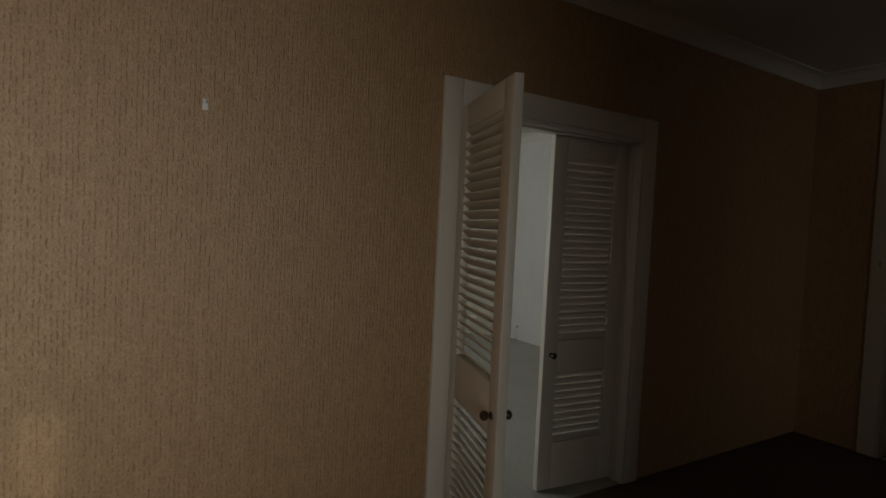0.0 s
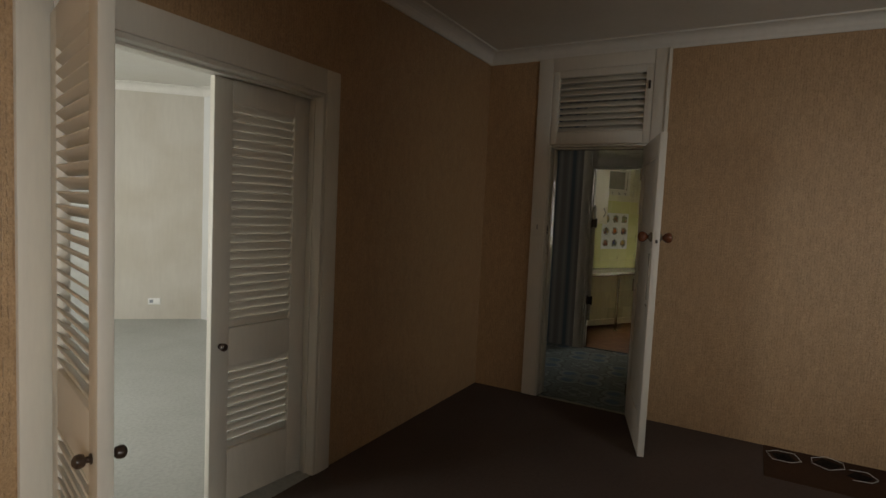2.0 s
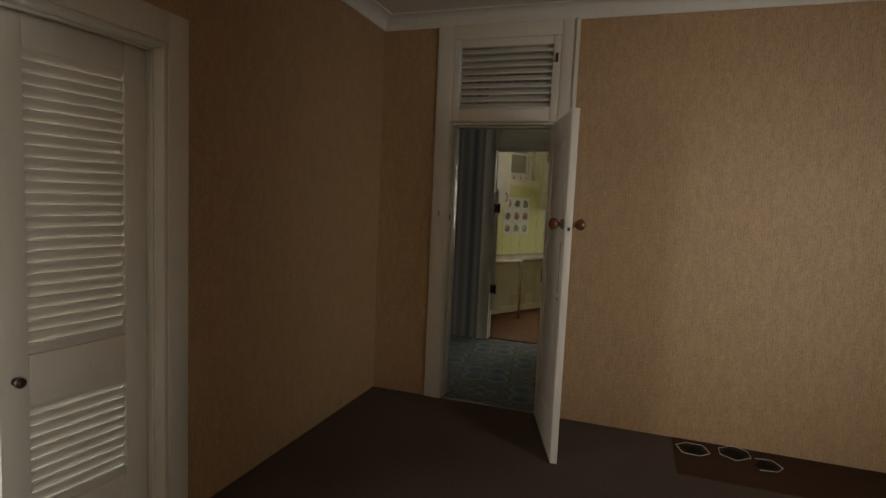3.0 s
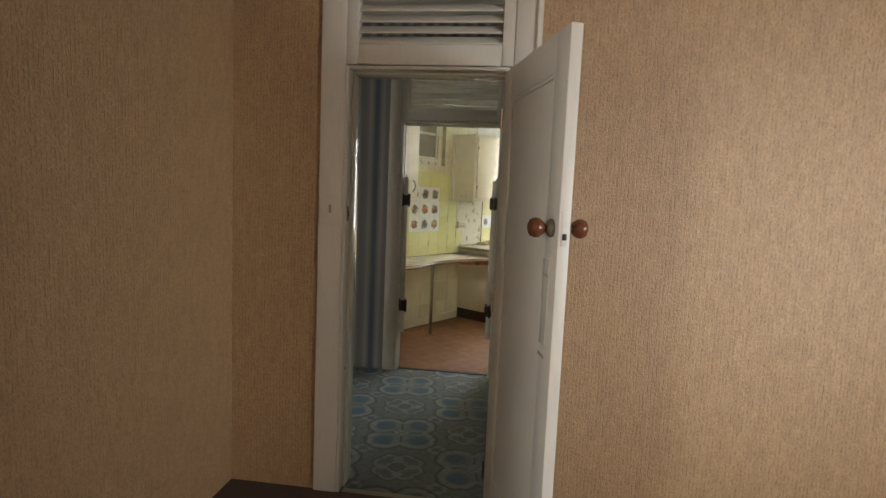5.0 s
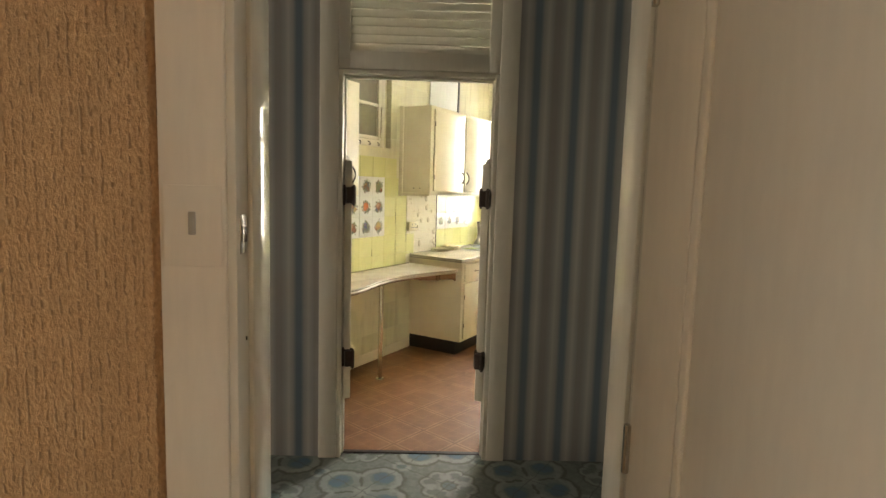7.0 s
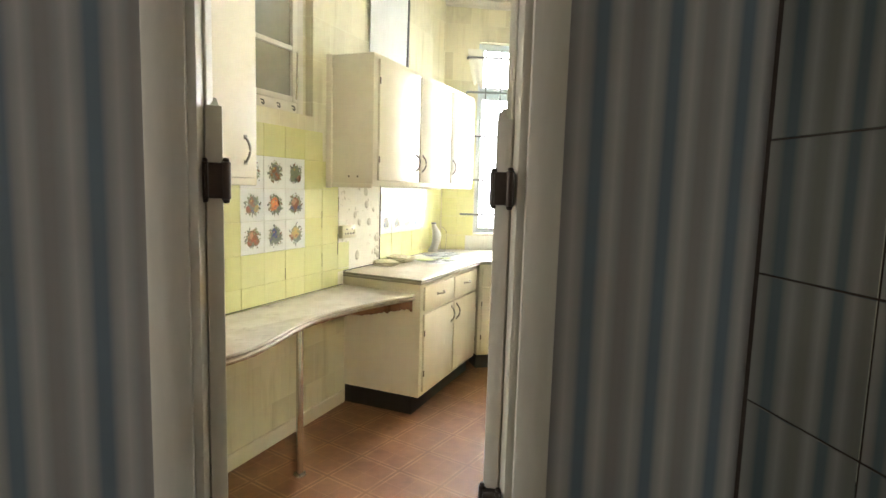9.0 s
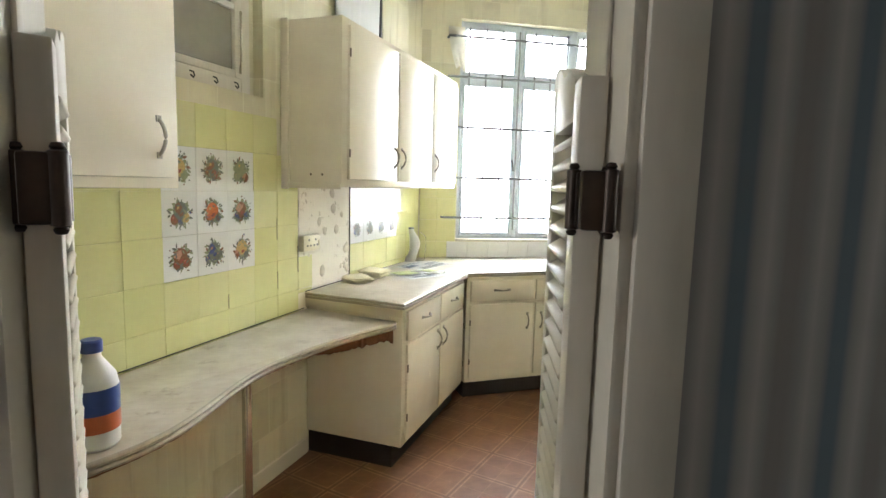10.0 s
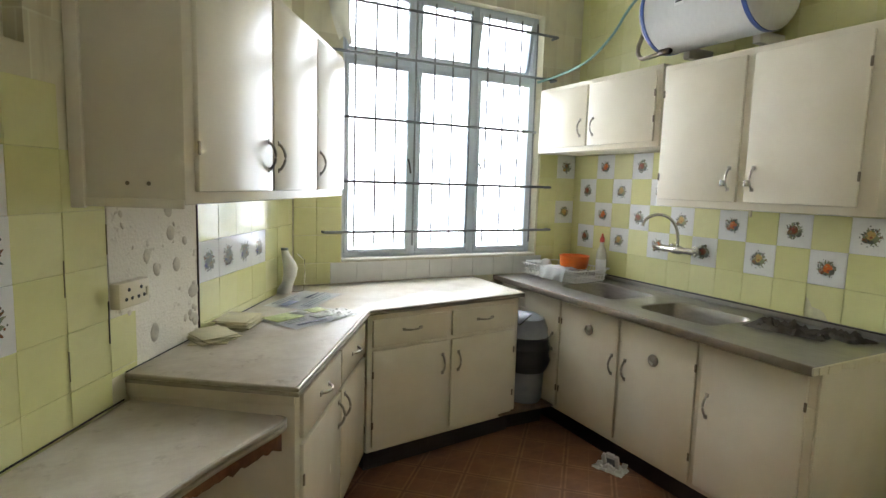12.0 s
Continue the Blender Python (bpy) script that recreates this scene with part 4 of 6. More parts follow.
# floor clutter and wall marks in the room
BLACKCLOTH = carpet("dark_scrap", (0.010, 0.007, 0.005), (0.026, 0.018, 0.013), (0.018, 0.012, 0.009))
structure("carpet_patch", soft_box(4.215, EAST_X - 0.002, -1.55, 0.0, -0.001, 0.004, 0.002), PATCHCARPET, "darker unfaded carpet patch where furniture stood", "carpet patch")
for (cx, cy, hx, hy, turn, gap) in ((4.582, -0.112, 0.10, 0.098, 20, 0), (4.632, -0.352, 0.095, 0.11, 62, 0), (4.532, -0.505, 0.092, 0.09, 150, 2)):
    wc = thing("wire_loop_on_floor", pose(cx, cy, 0.004, 0, 0, turn), "bent pale wire hexagon lying on dark carpet", "wire", "wire loops on the carpet")
    pts = [(hx * math.cos(math.tau * k / 6), hy * math.sin(math.tau * k / 6), 0.004 + 0.006 * (k % 2)) for k in range(7 - gap)]
    part("wire", tubed(pts, 0.0016, 6), WPLASTIC, wc)
    bm = bmesh.new()
    bmesh.ops.create_grid(bm, x_segments=10, y_segments=10, size=1)
    for v in bm.verts:
        d = math.hypot(v.co.x, v.co.y)
        v.co = Vector((v.co.x * hx * 0.62, v.co.y * hy * 0.55, 0.001 + max(0.0, 0.9 - d) * (0.016 + 0.02 * noise.noise((v.co.x * 2.1 + cx * 9, v.co.y * 2.3, cy * 5)))))
    part("scrap", bm, BLACKCLOTH, wc, "dark scrap of cloth")
pl = thing("picture_plug", pose(0.305, NORTH_Y, 1.92), "small pale plug stuck in tan wallpaper", "wall plug")
part("plug", moved(lathe([(0.008, 0), (0.009, 0.012), (0.005, 0.02), (0.001, 0.021)], 10), pose(0, 0, 0, 90, 0, 0)), WPLASTIC, pl)
part("torn_patch", soft_box(-0.008, 0.012, -0.0015, 0.001, -0.03, 0.012, 0.0005), WPLASTIC, pl)
ls = thing("lounge_socket", pose(4.18, 6.80, 0, 0, 0, ang) @ pose(0.50, 0, 0.22), "white double wall socket low on a pale wall", "wall socket")
part("plate", soft_box(-0.07, 0.07, -0.012, 0, -0.04, 0.04, 0.004), WPLASTIC, ls)
part("outlet", soft_box(-0.05, -0.01, -0.014, -0.01, -0.02, 0.02, 0.002), GREYPLASTIC, ls)
ep = thing("lounge_plug", pose(4.885, 5.83, 0.19, 0, 0, -90), "white plug in a wall socket near the carpet", "plug")
part("plate", soft_box(-0.04, 0.04, -0.012, 0, -0.04, 0.04, 0.004), WPLASTIC, ep)
part("plug_body", soft_box(-0.022, 0.022, -0.05, -0.012, -0.02, 0.022, 0.006), WPLASTIC, ep)
part("cord", tubed([(0, -0.045, 0), (0, -0.055, -0.06), (0.005, -0.04, -0.12), (0.0, -0.03, -0.18)], 0.005), WPLASTIC, ep)


# ---- kitchen ----
def bow_handle(parent, m, length=0.10, out=0.026, mat=None):
    """A bowed metal pull standing on two feet; length along local z, out along local -y."""
    bm = bmesh.new()
    pts = [(0, -out * math.sin(math.pi * k / 12) ** 0.7, length * (k / 12 - 0.5)) for k in range(13)]
    tube(bm, pts, 0.0052, 8)
    for z in (-length / 2, length / 2):
        box(bm, -0.008, 0.008, -0.004, 0.0, z - 0.009, z + 0.009)
    return part("handle", moved(bm, m), mat or PULL, parent, "bowed tarnished chrome pull")


def cabinet(name, m, w, d, z0, z1, doors, label, plinth=0.0, group="", mat=CREAM, open_top=False, hinge_z=(0.12, 0.12)):
    """A painted cabinet: front at local y 0, body to +d; doors: (x0, x1, z0, z1, handle x, handle z, upright, hinge x or None)."""
    ob = thing(name, m, label, "cabinet", group)
    part("body", soft_box(0, w, 0, d, z0, z1 - (0.145 if open_top else 0), 0.004), mat, ob)
    if open_top:
        part("front_rail", soft_box(0, w, 0.0005, 0.025, z1 - 0.144, z1, 0.003), mat, ob)
        part("end_panel", soft_box(w + 0.0005, w + 0.010, 0.001, d, z0, z1, 0.003), mat, ob)
    if plinth:
        part("plinth", soft_box(0.015, w - 0.005, 0.055, d, 0, z0, 0.003), PLINTH, ob, "black kick board")
    for x0, x1, a, b, hx, hz, upright, hinge in doors:
        dr = part("drawer_front" if not upright else "door", soft_box(x0, x1, -0.017, -0.0005, a, b, 0.005), mat, ob)
        if hx is not None:
            bow_handle(dr, pose(hx, -0.017, hz, 0, 0 if upright else 90, 0), 0.10)
        if hinge is not None:
            for z in (a + hinge_z[0], b - hinge_z[1]):
                part("hinge", soft_box(hinge - 0.005, hinge + 0.005, -0.0205, -0.014, z - 0.019, z + 0.019, 0.002), OLDHINGE, dr, "small dark brass hinge")
    return ob


# wall cabinets on the slanting wall
m1 = WALL_L @ pose(-0.188, -0.32, 0)
cabinet("wall_cabinet", m1, 1.625, 0.315, 1.415, 2.165, [
    (0.045, 0.572, 1.45, 2.135, 0.535, 1.575, True, 0.045), (0.588, 1.105, 1.45, 2.135, 0.628, 1.575, True, None), (1.12, 1.60, 1.45, 2.135, 1.16, 1.575, True, None)],
    "cream gloss wall cabinet with three doors and bow pulls", group="wall cabinets")
m0 = WALL_L @ pose(-2.10, -0.31, 0)
cabinet("wall_cabinet", m0, 0.985, 0.305, 1.405, 2.18, [(0.10, 0.955, 1.435, 2.15, 0.90, 1.547, True, None)],
    "cream gloss wall cabinet with a single door", group="wall cabinets")
part("end_batten", soft_box(-0.014, -0.0005, 0.275, 0.314, 1.40, 2.17, 0.003), CREAM, bpy.data.objects["wall_cabinet"])
part("end_batten", soft_box(-0.010, -0.0005, 0.0, 0.275, 1.405, 1.43, 0.003), CREAM, bpy.data.objects["wall_cabinet"])
# wall cabinets over the sink
m2 = pose(WIN_X - 0.01, -1.04, 0, 0, 0, 180)
cabinet("wall_cabinet", m2, 1.075, 0.35, 1.735, 2.175, [
    (0.03, 0.505, 1.765, 2.145, 0.455, 1.88, True, None), (0.52, 1.045, 1.765, 2.145, 0.57, 1.88, True, 1.045)],
    "short cream wall cabinet with two doors above the draining board", group="wall cabinets")
m3 = pose(9.0, -1.04, 0, 0, 0, 180)
big = cabinet("wall_cabinet", m3, 1.05, 0.35, 1.415, 2.155, [
    (0.02, 0.475, 1.45, 2.125, 0.435, 1.56, True, 0.02), (0.515, 0.985, 1.45, 2.125, 0.555, 1.56, True, 0.985)],
    "tall cream wall cabinet with two doors and hasp plates", group="wall cabinets")
for x in (0.405, 0.528):
    part("hasp_plate", soft_box(x - 0.015, x + 0.015, -0.021, -0.017, 1.525, 1.555, 0.002), CHROME, big)
part("hook", moved(soft_box(-0.006, 0.006, -0.012, 0.0, -0.02, 0.02, 0.003), pose(0.42, 0.2, 1.398)), IVORY, big)

# base cabinets
mb1 = WALL_L @ pose(0.012, -0.548, 0)
cabinet("base_cabinet", mb1, 0.985, 0.545, 0.122, 0.838, [
    (0.035, 0.50, 0.665, 0.815, 0.27, 0.745, False, None), (0.515, 0.955, 0.665, 0.815, 0.74, 0.745, False, None),
    (0.035, 0.50, 0.15, 0.645, 0.46, 0.565, True, 0.035), (0.515, 0.955, 0.15, 0.645, 0.555, 0.565, True, 0.955)],
    "cream two-drawer base cabinet with two doors on black plinth", 0.122, "base cabinets")
mb2 = pose(9.365, 0.487, 0, 0, 0, -83.1)
cabinet("base_cabinet", mb2, 0.995, 0.60, 0.122, 0.838, [
    (0.025, 0.487, 0.675, 0.815, 0.25, 0.75, False, None), (0.507, 0.955, 0.675, 0.815, 0.73, 0.75, False, None),
    (0.025, 0.487, 0.15, 0.655, 0.445, 0.53, True, 0.025), (0.507, 0.955, 0.15, 0.655, 0.55, 0.53, True, 0.955)],
    "cream two-drawer base cabinet with two doors beneath a window", 0.122, "base cabinets")
ms = pose(WIN_X - 0.02, -0.78, 0, 0, 0, 180)
sinkcab = cabinet("sink_cabinet", ms, 2.13, 0.60, 0.122, 0.835, [
    (0.30, 0.655, 0.15, 0.815, 0.60, 0.55, True, 0.655), (0.68, 1.14, 0.15, 0.815, 1.105, 0.555, True, 0.68), (1.165, 1.62, 0.15, 0.815, 1.20, 0.555, True, 1.62), (1.65, 2.10, 0.15, 0.815, 1.69, 0.545, True, 2.10)],
    "long cream sink cabinet with four doors and round vents", 0.122, "base cabinets", open_top=True)
doors = [o for o in sinkcab.children if o.name.startswith("door")]
for dr, x, z in ((doors[1], 0.92, 0.70), (doors[2], 1.38, 0.66)):
    v = part("round_vent", moved(lathe([(0.030, 0), (0.030, 0.004), (0.024, 0.007), (0.022, 0.003), (0.016, 0.006), (0.013, 0.003), (0.006, 0.006), (0.001, 0.006)], 20), pose(x, -0.017, z, 90, 0, 0)), PULL, dr, "round metal vent")
part("shelf_board", moved(soft_box(0.05, 0.62, -0.40, 0.0, 0.13, 0.15, 0.004), Matrix()), plain("worn_brown_board", (0.24, 0.16, 0.10), 0.7, 0, 0.4, 25), sinkcab, "worn board closing the corner")
part("plinth_return", soft_box(0.05, 0.525, -0.36, -0.02, 0.0, 0.128, 0.003), PLINTH, sinkcab)

# worktop
wt = thing("worktop", pose(9.3, 0.5, 0.838), "pale grey laminate worktop with metal edge, stained", "worktop")
inv = wt.matrix_world.inverted()
CN = [(8.458, 1.036), (9.355, 0.492), (9.478, -0.525), (WIN_X - 0.004, -0.525), (WIN_X - 0.004, 0.695), (8.786, 1.497)]
part("slab", moved(prism(CN, 0.840, 0.872, 0.003), inv), TOP, wt)
edge = [(x, y, 0.856) for x, y in ((8.782, 1.493), (8.454, 1.032), (9.351, 0.487), (9.475, -0.529), (10.09, -0.53))]
bm = bmesh.new()
for z in (0.848, 0.864):
    tube(bm, [(x, y, z) for x, y, _ in edge], 0.007, 8)
part("edge_trim", moved(bm, inv), ALU, wt, "ribbed aluminium edge")
part("end_board", moved(soft_box(0.0, 0.55, -0.012, 0.006, 0.79, 0.840, 0.003), inv @ WALL_L @ pose(0.012, -0.548, 0, 0, 0, 90)), CREAM, wt)

# wavy breakfast bench
ctrl = [(7.05, 2.10), (7.2, 1.955), (7.32, 1.838), (7.43, 1.772), (7.57, 1.722), (7.72, 1.672), (7.86, 1.61), (8.0, 1.515), (8.14, 1.395), (8.25, 1.285), (8.345, 1.172), (8.405, 1.098), (8.445, 1.072), (8.472, 1.092)]
def spline(p, per=5):
    out = []
    for i in range(len(p) - 1):
        a, b, c, d = [Vector(p[min(max(k, 0), len(p) - 1)]) for k in (i - 1, i, i + 1, i + 2)]
        for k in range(per):
            t = k / per
            out.append(0.5 * (2 * b + (c - a) * t + (2 * a - 5 * b + 4 * c - d) * t * t + (3 * b - a - 3 * c + d) * t ** 3))
    return out + [Vector(p[-1])]
front = spline(ctrl)
bench = thing("breakfast_bench", pose(7.9, 1.8, 0), "pale laminate breakfast bench with wavy front on a chrome leg", "bench counter")
inv = bench.matrix_world.inverted()
outline = [(v.x, v.y) for v in front] + [(8.775, 1.487), (6.97, 2.593)]
part("slab", moved(prism(outline, 0.757, 0.788, 0.002), inv), TOP, bench)
bm = bmesh.new()
for z in (0.763, 0.781):
    tube(bm, [(v.x, v.y, z) for v in front], 0.008, 8)
part("edge_trim", moved(bm, inv), ALU, bench, "ribbed aluminium edge")
bm = bmesh.new()
ragged = []
# Thin strip along the unbroken run stands for the shadow under the edge.
run_ = spline([tuple(q) for q in front[4:-3]], 2)
for k_, v in enumerate(run_):
    grow = max(0.0, (k_ / len(run_) - 0.60) / 0.40) ** 0.5
    ragged.append((v + Vector((0.010, 0.007)), 0.757 - 0.010 - grow * (0.030 + 0.030 * (1 + noise.noise((v.x * 9, v.y * 9, 3))) + 0.014 * noise.noise((v.x * 47, v.y * 47, 8))) - 0.005 * random.random()))
for (a, za), (b, zb) in zip(ragged, ragged[1:]):
    n = Vector((-(b - a).y, (b - a).x)).normalized() * 0.012
    lo = [bm.verts.new((p.x + o.x, p.y + o.y, z)) for p, z, o in ((a, za, n * 0), (b, zb, n * 0), (b, zb, n), (a, za, n))]
    hi = [bm.verts.new((p.x + o.x, p.y + o.y, 0.757)) for p, o in ((a, n * 0), (b, n * 0), (b, n), (a, n))]
    for k in range(4):
        bm.faces.new((lo[k], lo[(k + 1) % 4], hi[(k + 1) % 4], hi[k]))
    bm.faces.new(lo[::-1])
bmesh.ops.remove_doubles(bm, verts=bm.verts[:], dist=1e-4)
part("underlay_with_edge_shadow", moved(bm, inv), WOODRAW, bench, "ragged broken chipboard and a thin painted-in shadow strip under the edge")
lg = part("leg", moved(lathe([(0.017, 0.0), (0.017, 0.757)], 16), pose(7.885 - 7.9, 1.665 - 1.8, 0)), CHROME, bench, "slim metal tube leg")
part("foot", moved(lathe([(0.032, 0), (0.030, 0.008), (0.018, 0.014)], 16), pose(7.885 - 7.9, 1.665 - 1.8, 0.0)), CHROME, lg)

# skirting under the bench
sk = structure("baseboard_kitchen", soft_box(S0, 0.01, -0.014, -0.001, 0, 0.085, 0.004), CREAM, "low cream painted skirting", "skirting")
sk.matrix_world = WALL_L

# sink top
top = thing("sink", pose(9.0, -1.05, 0.835), "stainless steel double sink top, dull and scratched", "sink")
inv = top.matrix_world.inverted()
SX0, SX1, SF, SB = 7.935, 10.085, -0.70, -1.392
BOWLS = [(9.11, 9.60, -1.245, -0.875), (8.49, 8.94, -1.235, -0.865)]
flat = Matrix(((1, 0, 0, SX0), (0, 0, -1, SF), (0, -1, 0, 0.872), (0, 0, 0, 1)))
bm = panel_wall(Matrix(), SX1 - SX0, SF - SB, 0.004, [(a - SX0, b - SX0, SF - d, SF - c) for a, b, c, d in BOWLS])
moved(bm, flat)
bmesh.ops.recalc_face_normals(bm, faces=bm.faces[:])
part("sheet", moved(bm, inv), STEEL, top)
part("front_lip", moved(soft_box(SX0, SX1, SF - 0.012, SF + 0.003, 0.838, 0.874, 0.004), inv), plain("grimy_steel_edge", (0.22, 0.185, 0.14), 0.5, 0.5, 0.4, 18), top, "grimy brown-stained front edge")
part("back_gap", moved(soft_box(SX0, SX1, SB - 0.006, SB + 0.0145, 0.900, 0.9062, 0.001), inv), PLINTH, top, "dark strip in the open joint behind the steel")
part("upstand", moved(soft_box(SX0, SX1, SB + 0.001, SB + 0.014, 0.872, 0.903, 0.004), inv), STEEL, top)
bm = bmesh.new()
for k in range(24):
    a = SX0 - 0.006
    box(bm, a - 0.004 * random.random(), a + 0.016, SF - 0.03 * k - 0.029, SF - 0.03 * k + 0.002, 0.846 - 0.012 * random.random(), 0.871)
part("broken_edge", moved(bm, inv), IVORY, top, "chipped tape along the open end")


def rounded(x0, x1, y0, y1, r, z, n=6):
    pts = []
    for cx, cy, a0 in ((x1 - r, y1 - r, 0), (x0 + r, y1 - r, 90), (x0 + r, y0 + r, 180), (x1 - r, y0 + r, 270)):
        for k in range(n + 1):
            a = radians(a0 + 90 * k / n)
            pts.append((cx + r * math.cos(a), cy + r * math.sin(a), z))
    return pts


for a, b, c, d in BOWLS:
    bm = bmesh.new()
    levels = [(0.016, 0.01, 0.8735), (0.004, 0.05, 0.8755), (-0.004, 0.07, 0.871), (-0.010, 0.075, 0.84), (-0.022, 0.08, 0.74), (-0.045, 0.07, 0.722)]
    rings = [[bm.verts.new(p) for p in rounded(a - g, b + g, c - g, d + g, r, z)] for g, r, z in levels]
    for p, q in zip(rings, rings[1:]):
        for k in range(len(p)):
            bm.faces.new((p[k], p[(k + 1) % len(p)], q[(k + 1) % len(p)], q[k]))
    bm.faces.new(rings[-1])
    bo = part("bowl", moved(bm, inv), STEEL, top)
    part("drain", moved(lathe([(0.032, 0), (0.032, 0.003), (0.02, 0.002), (0.001, 0.001)], 16), inv @ pose((a + b) / 2, (c + d) / 2, 0.7225)), CHROME, bo)

# wall mixer tap
tap = thing("wall_tap", pose(9.08, SINK_Y, 1.15), "chrome wall mixer tap with swan-neck spout", "tap")
part("body", moved(lathe([(0.017, -0.115), (0.021, -0.10), (0.019, -0.04), (0.026, -0.02), (0.026, 0.02), (0.019, 0.04), (0.021, 0.10), (0.017, 0.115)], 16, "X"), pose(0, 0.065, 0)), CHROME, tap)
for s in (-1, 1):
    part("wall_flange", moved(lathe([(0.03, 0), (0.028, 0.008), (0.016, 0.014), (0.014, 0.06)], 16, "Y"), pose(s * 0.085, 0.004, 0)), CHROME, tap)
    hb = bmesh.new()
    for k in range(4):
        a = math.tau * k / 4 + 0.4
        tube(hb, [(0, 0, 0), (0.01, 0.026 * math.cos(a), 0.026 * math.sin(a))], 0.008, 8)
    part("cross_handle", moved(hb, pose(s * 0.145, 0.075, 0)), CHROME, tap)
    part("stem", moved(lathe([(0.013, -0.02), (0.016, 0.0), (0.011, 0.03)], 12, "X"), pose(s * 0.125, 0.068, 0)), CHROME, tap)
neck = [(0, 0.065, 0.02), (0, 0.067, 0.08), (0.01, 0.08, 0.14), (0.03, 0.11, 0.185), (0.06, 0.155, 0.205), (0.09, 0.20, 0.195), (0.11, 0.23, 0.165), (0.115, 0.238, 0.135)]
part("spout", tubed([tuple(v) for v in spline([Vector(p) for p in neck], 4)], 0.0095, 10), CHROME, tap)

# dish rack with crockery, tub, soap bottle
rack = thing("dish_rack", pose(9.80, -1.10, 0.874, 0, 0, 8), "white wire dish rack with cloth and dishes beside the sink", "dish rack")
bm = bmesh.new()
for z, g in ((0.012, 0.0), (0.05, 0.014), (0.09, 0.025)):
    tube(bm, rounded(-0.23 - g, 0.23 + g, -0.15 - g, 0.15 + g, 0.035, z, 4), 0.0042 if z > 0.08 else 0.0028, 6, True)
for k in range(17):
    x = -0.216 + 0.027 * k
    tube(bm, [(x, -0.175, 0.09), (x, -0.15, 0.012), (x, 0.15, 0.012), (x, 0.175, 0.09)], 0.0024, 5)
for k in range(9):
    y = -0.12 + 0.03 * k
    for sx in (-1, 1):
        tube(bm, [(sx * 0.255, y, 0.09), (sx * 0.23, y, 0.012)], 0.0024, 5)
part("wire_frame", bm, WPLASTIC, rack)


def draped(w, reach, sag, seed, n=14):
    """A cloth hung over a rim: its top lies inside, its front hangs in folds."""
    bm = bmesh.new()
    g = []
    for i in range(n + 1):
        row = []
        for j in range(n + 1):
            f = j / n
            over = max(0.0, f - 0.45) / 0.55
            wob = noise.noise((i * 0.55, j * 0.4, seed))
            row.append(bm.verts.new((w * (i / n - 0.5) * (1 + 0.08 * wob) + 0.012 * wob, -reach * (0.45 - min(f, 0.45)) * 2 + 0.020 * math.sin(over * 1.57) + 0.012 * math.sin(i * 1.15 + seed) * over, 0.014 * abs(wob) - sag * over ** 1.15 + 0.006 * math.sin(i * 0.9) * (1 - over) - 0.03 * max(0.0, 0.3 - f))))
        g.append(row)
    for i in range(n):
        for j in range(n):
            bm.faces.new((g[i][j], g[i + 1][j], g[i + 1][j + 1], g[i][j + 1]))
    bmesh.ops.solidify(bm, geom=bm.faces[:], thickness=0.002)
    return bm


part("draped_cloth", moved(draped(0.22, 0.13, 0.085, 2.0), pose(-0.06, 0.178, 0.096)), PAPER, rack, "pale cloth draped over the rack")
part("draped_cloth", moved(draped(0.13, 0.10, 0.060, 6.0), pose(0.262, 0.06, 0.096, 0, 0, -90)), PAPER, rack, "pale cloth draped over the rack's end")
part("cup", moved(lathe([(0.028, 0), (0.04, 0.05), (0.042, 0.08), (0.038, 0.08), (0.025, 0.008), (0.001, 0.006)], 18), pose(0.15, 0.05, 0.05, 70, 10, 30)), WPLASTIC, rack)
part("plate", moved(lathe([(0.04, 0), (0.085, 0.012), (0.09, 0.016), (0.08, 0.016), (0.001, 0.006)], 24), pose(0.13, -0.03, 0.04, 18, 5, 12)), WPLASTIC, rack)
tub = thing("plastic_tub", pose(9.80, -1.18, 0.945), "bright orange plastic tub in a dish rack", "tub")
part("tub_wall", lathe([(0.085, 0), (0.092, 0.01), (0.102, 0.082), (0.106, 0.087), (0.099, 0.085), (0.086, 0.012), (0.001, 0.01)], 24), ORANGE, tub)
soap = thing("soap_bottle", pose(9.675, -1.31, 0.875) @ Matrix.Diagonal((1, 1, 1.3, 1)), "clear soap bottle with a red cap beside the tiles", "bottle")
part("bottle_body", lathe([(0.030, 0), (0.034, 0.01), (0.034, 0.13), (0.024, 0.165), (0.013, 0.185), (0.013, 0.20)], 18), plain("cloudy_plastic", (0.62, 0.6, 0.5), 0.25), soap)
part("cap", moved(lathe([(0.016, 0), (0.016, 0.022), (0.008, 0.028), (0.006, 0.045), (0.001, 0.046)], 14), pose(0, 0, 0.20)), REDP, soap)
part("label_band", lathe([(0.0352, 0.035), (0.0352, 0.11)], 18), PAPER, soap)


def crumpled(name, m, w, d, h, mat, label, category, seed, n=14, parts="cloth"):
    ob = thing(name, m, label, category)
    bm = bmesh.new()
    g = [[bm.verts.new((w * (i / n - 0.5) + 0.012 * noise.noise((i * 0.7, j * 0.5, seed)), d * (j / n - 0.5) + 0.012 * noise.noise((i * 0.5, j * 0.8, seed + 7)), 0.003 + h * abs(noise.noise((i * 0.42, j * 0.36, seed + 3))) * 2 * math.sin(math.pi * i / n) ** 0.4 * math.sin(math.pi * j / n) ** 0.4)) for j in range(n + 1)] for i in range(n + 1)]
    for i in range(n):
        for j in range(n):
            bm.faces.new((g[i][j], g[i + 1][j], g[i + 1][j + 1], g[i][j + 1]))
    part(parts, bm, mat, ob)
    return ob


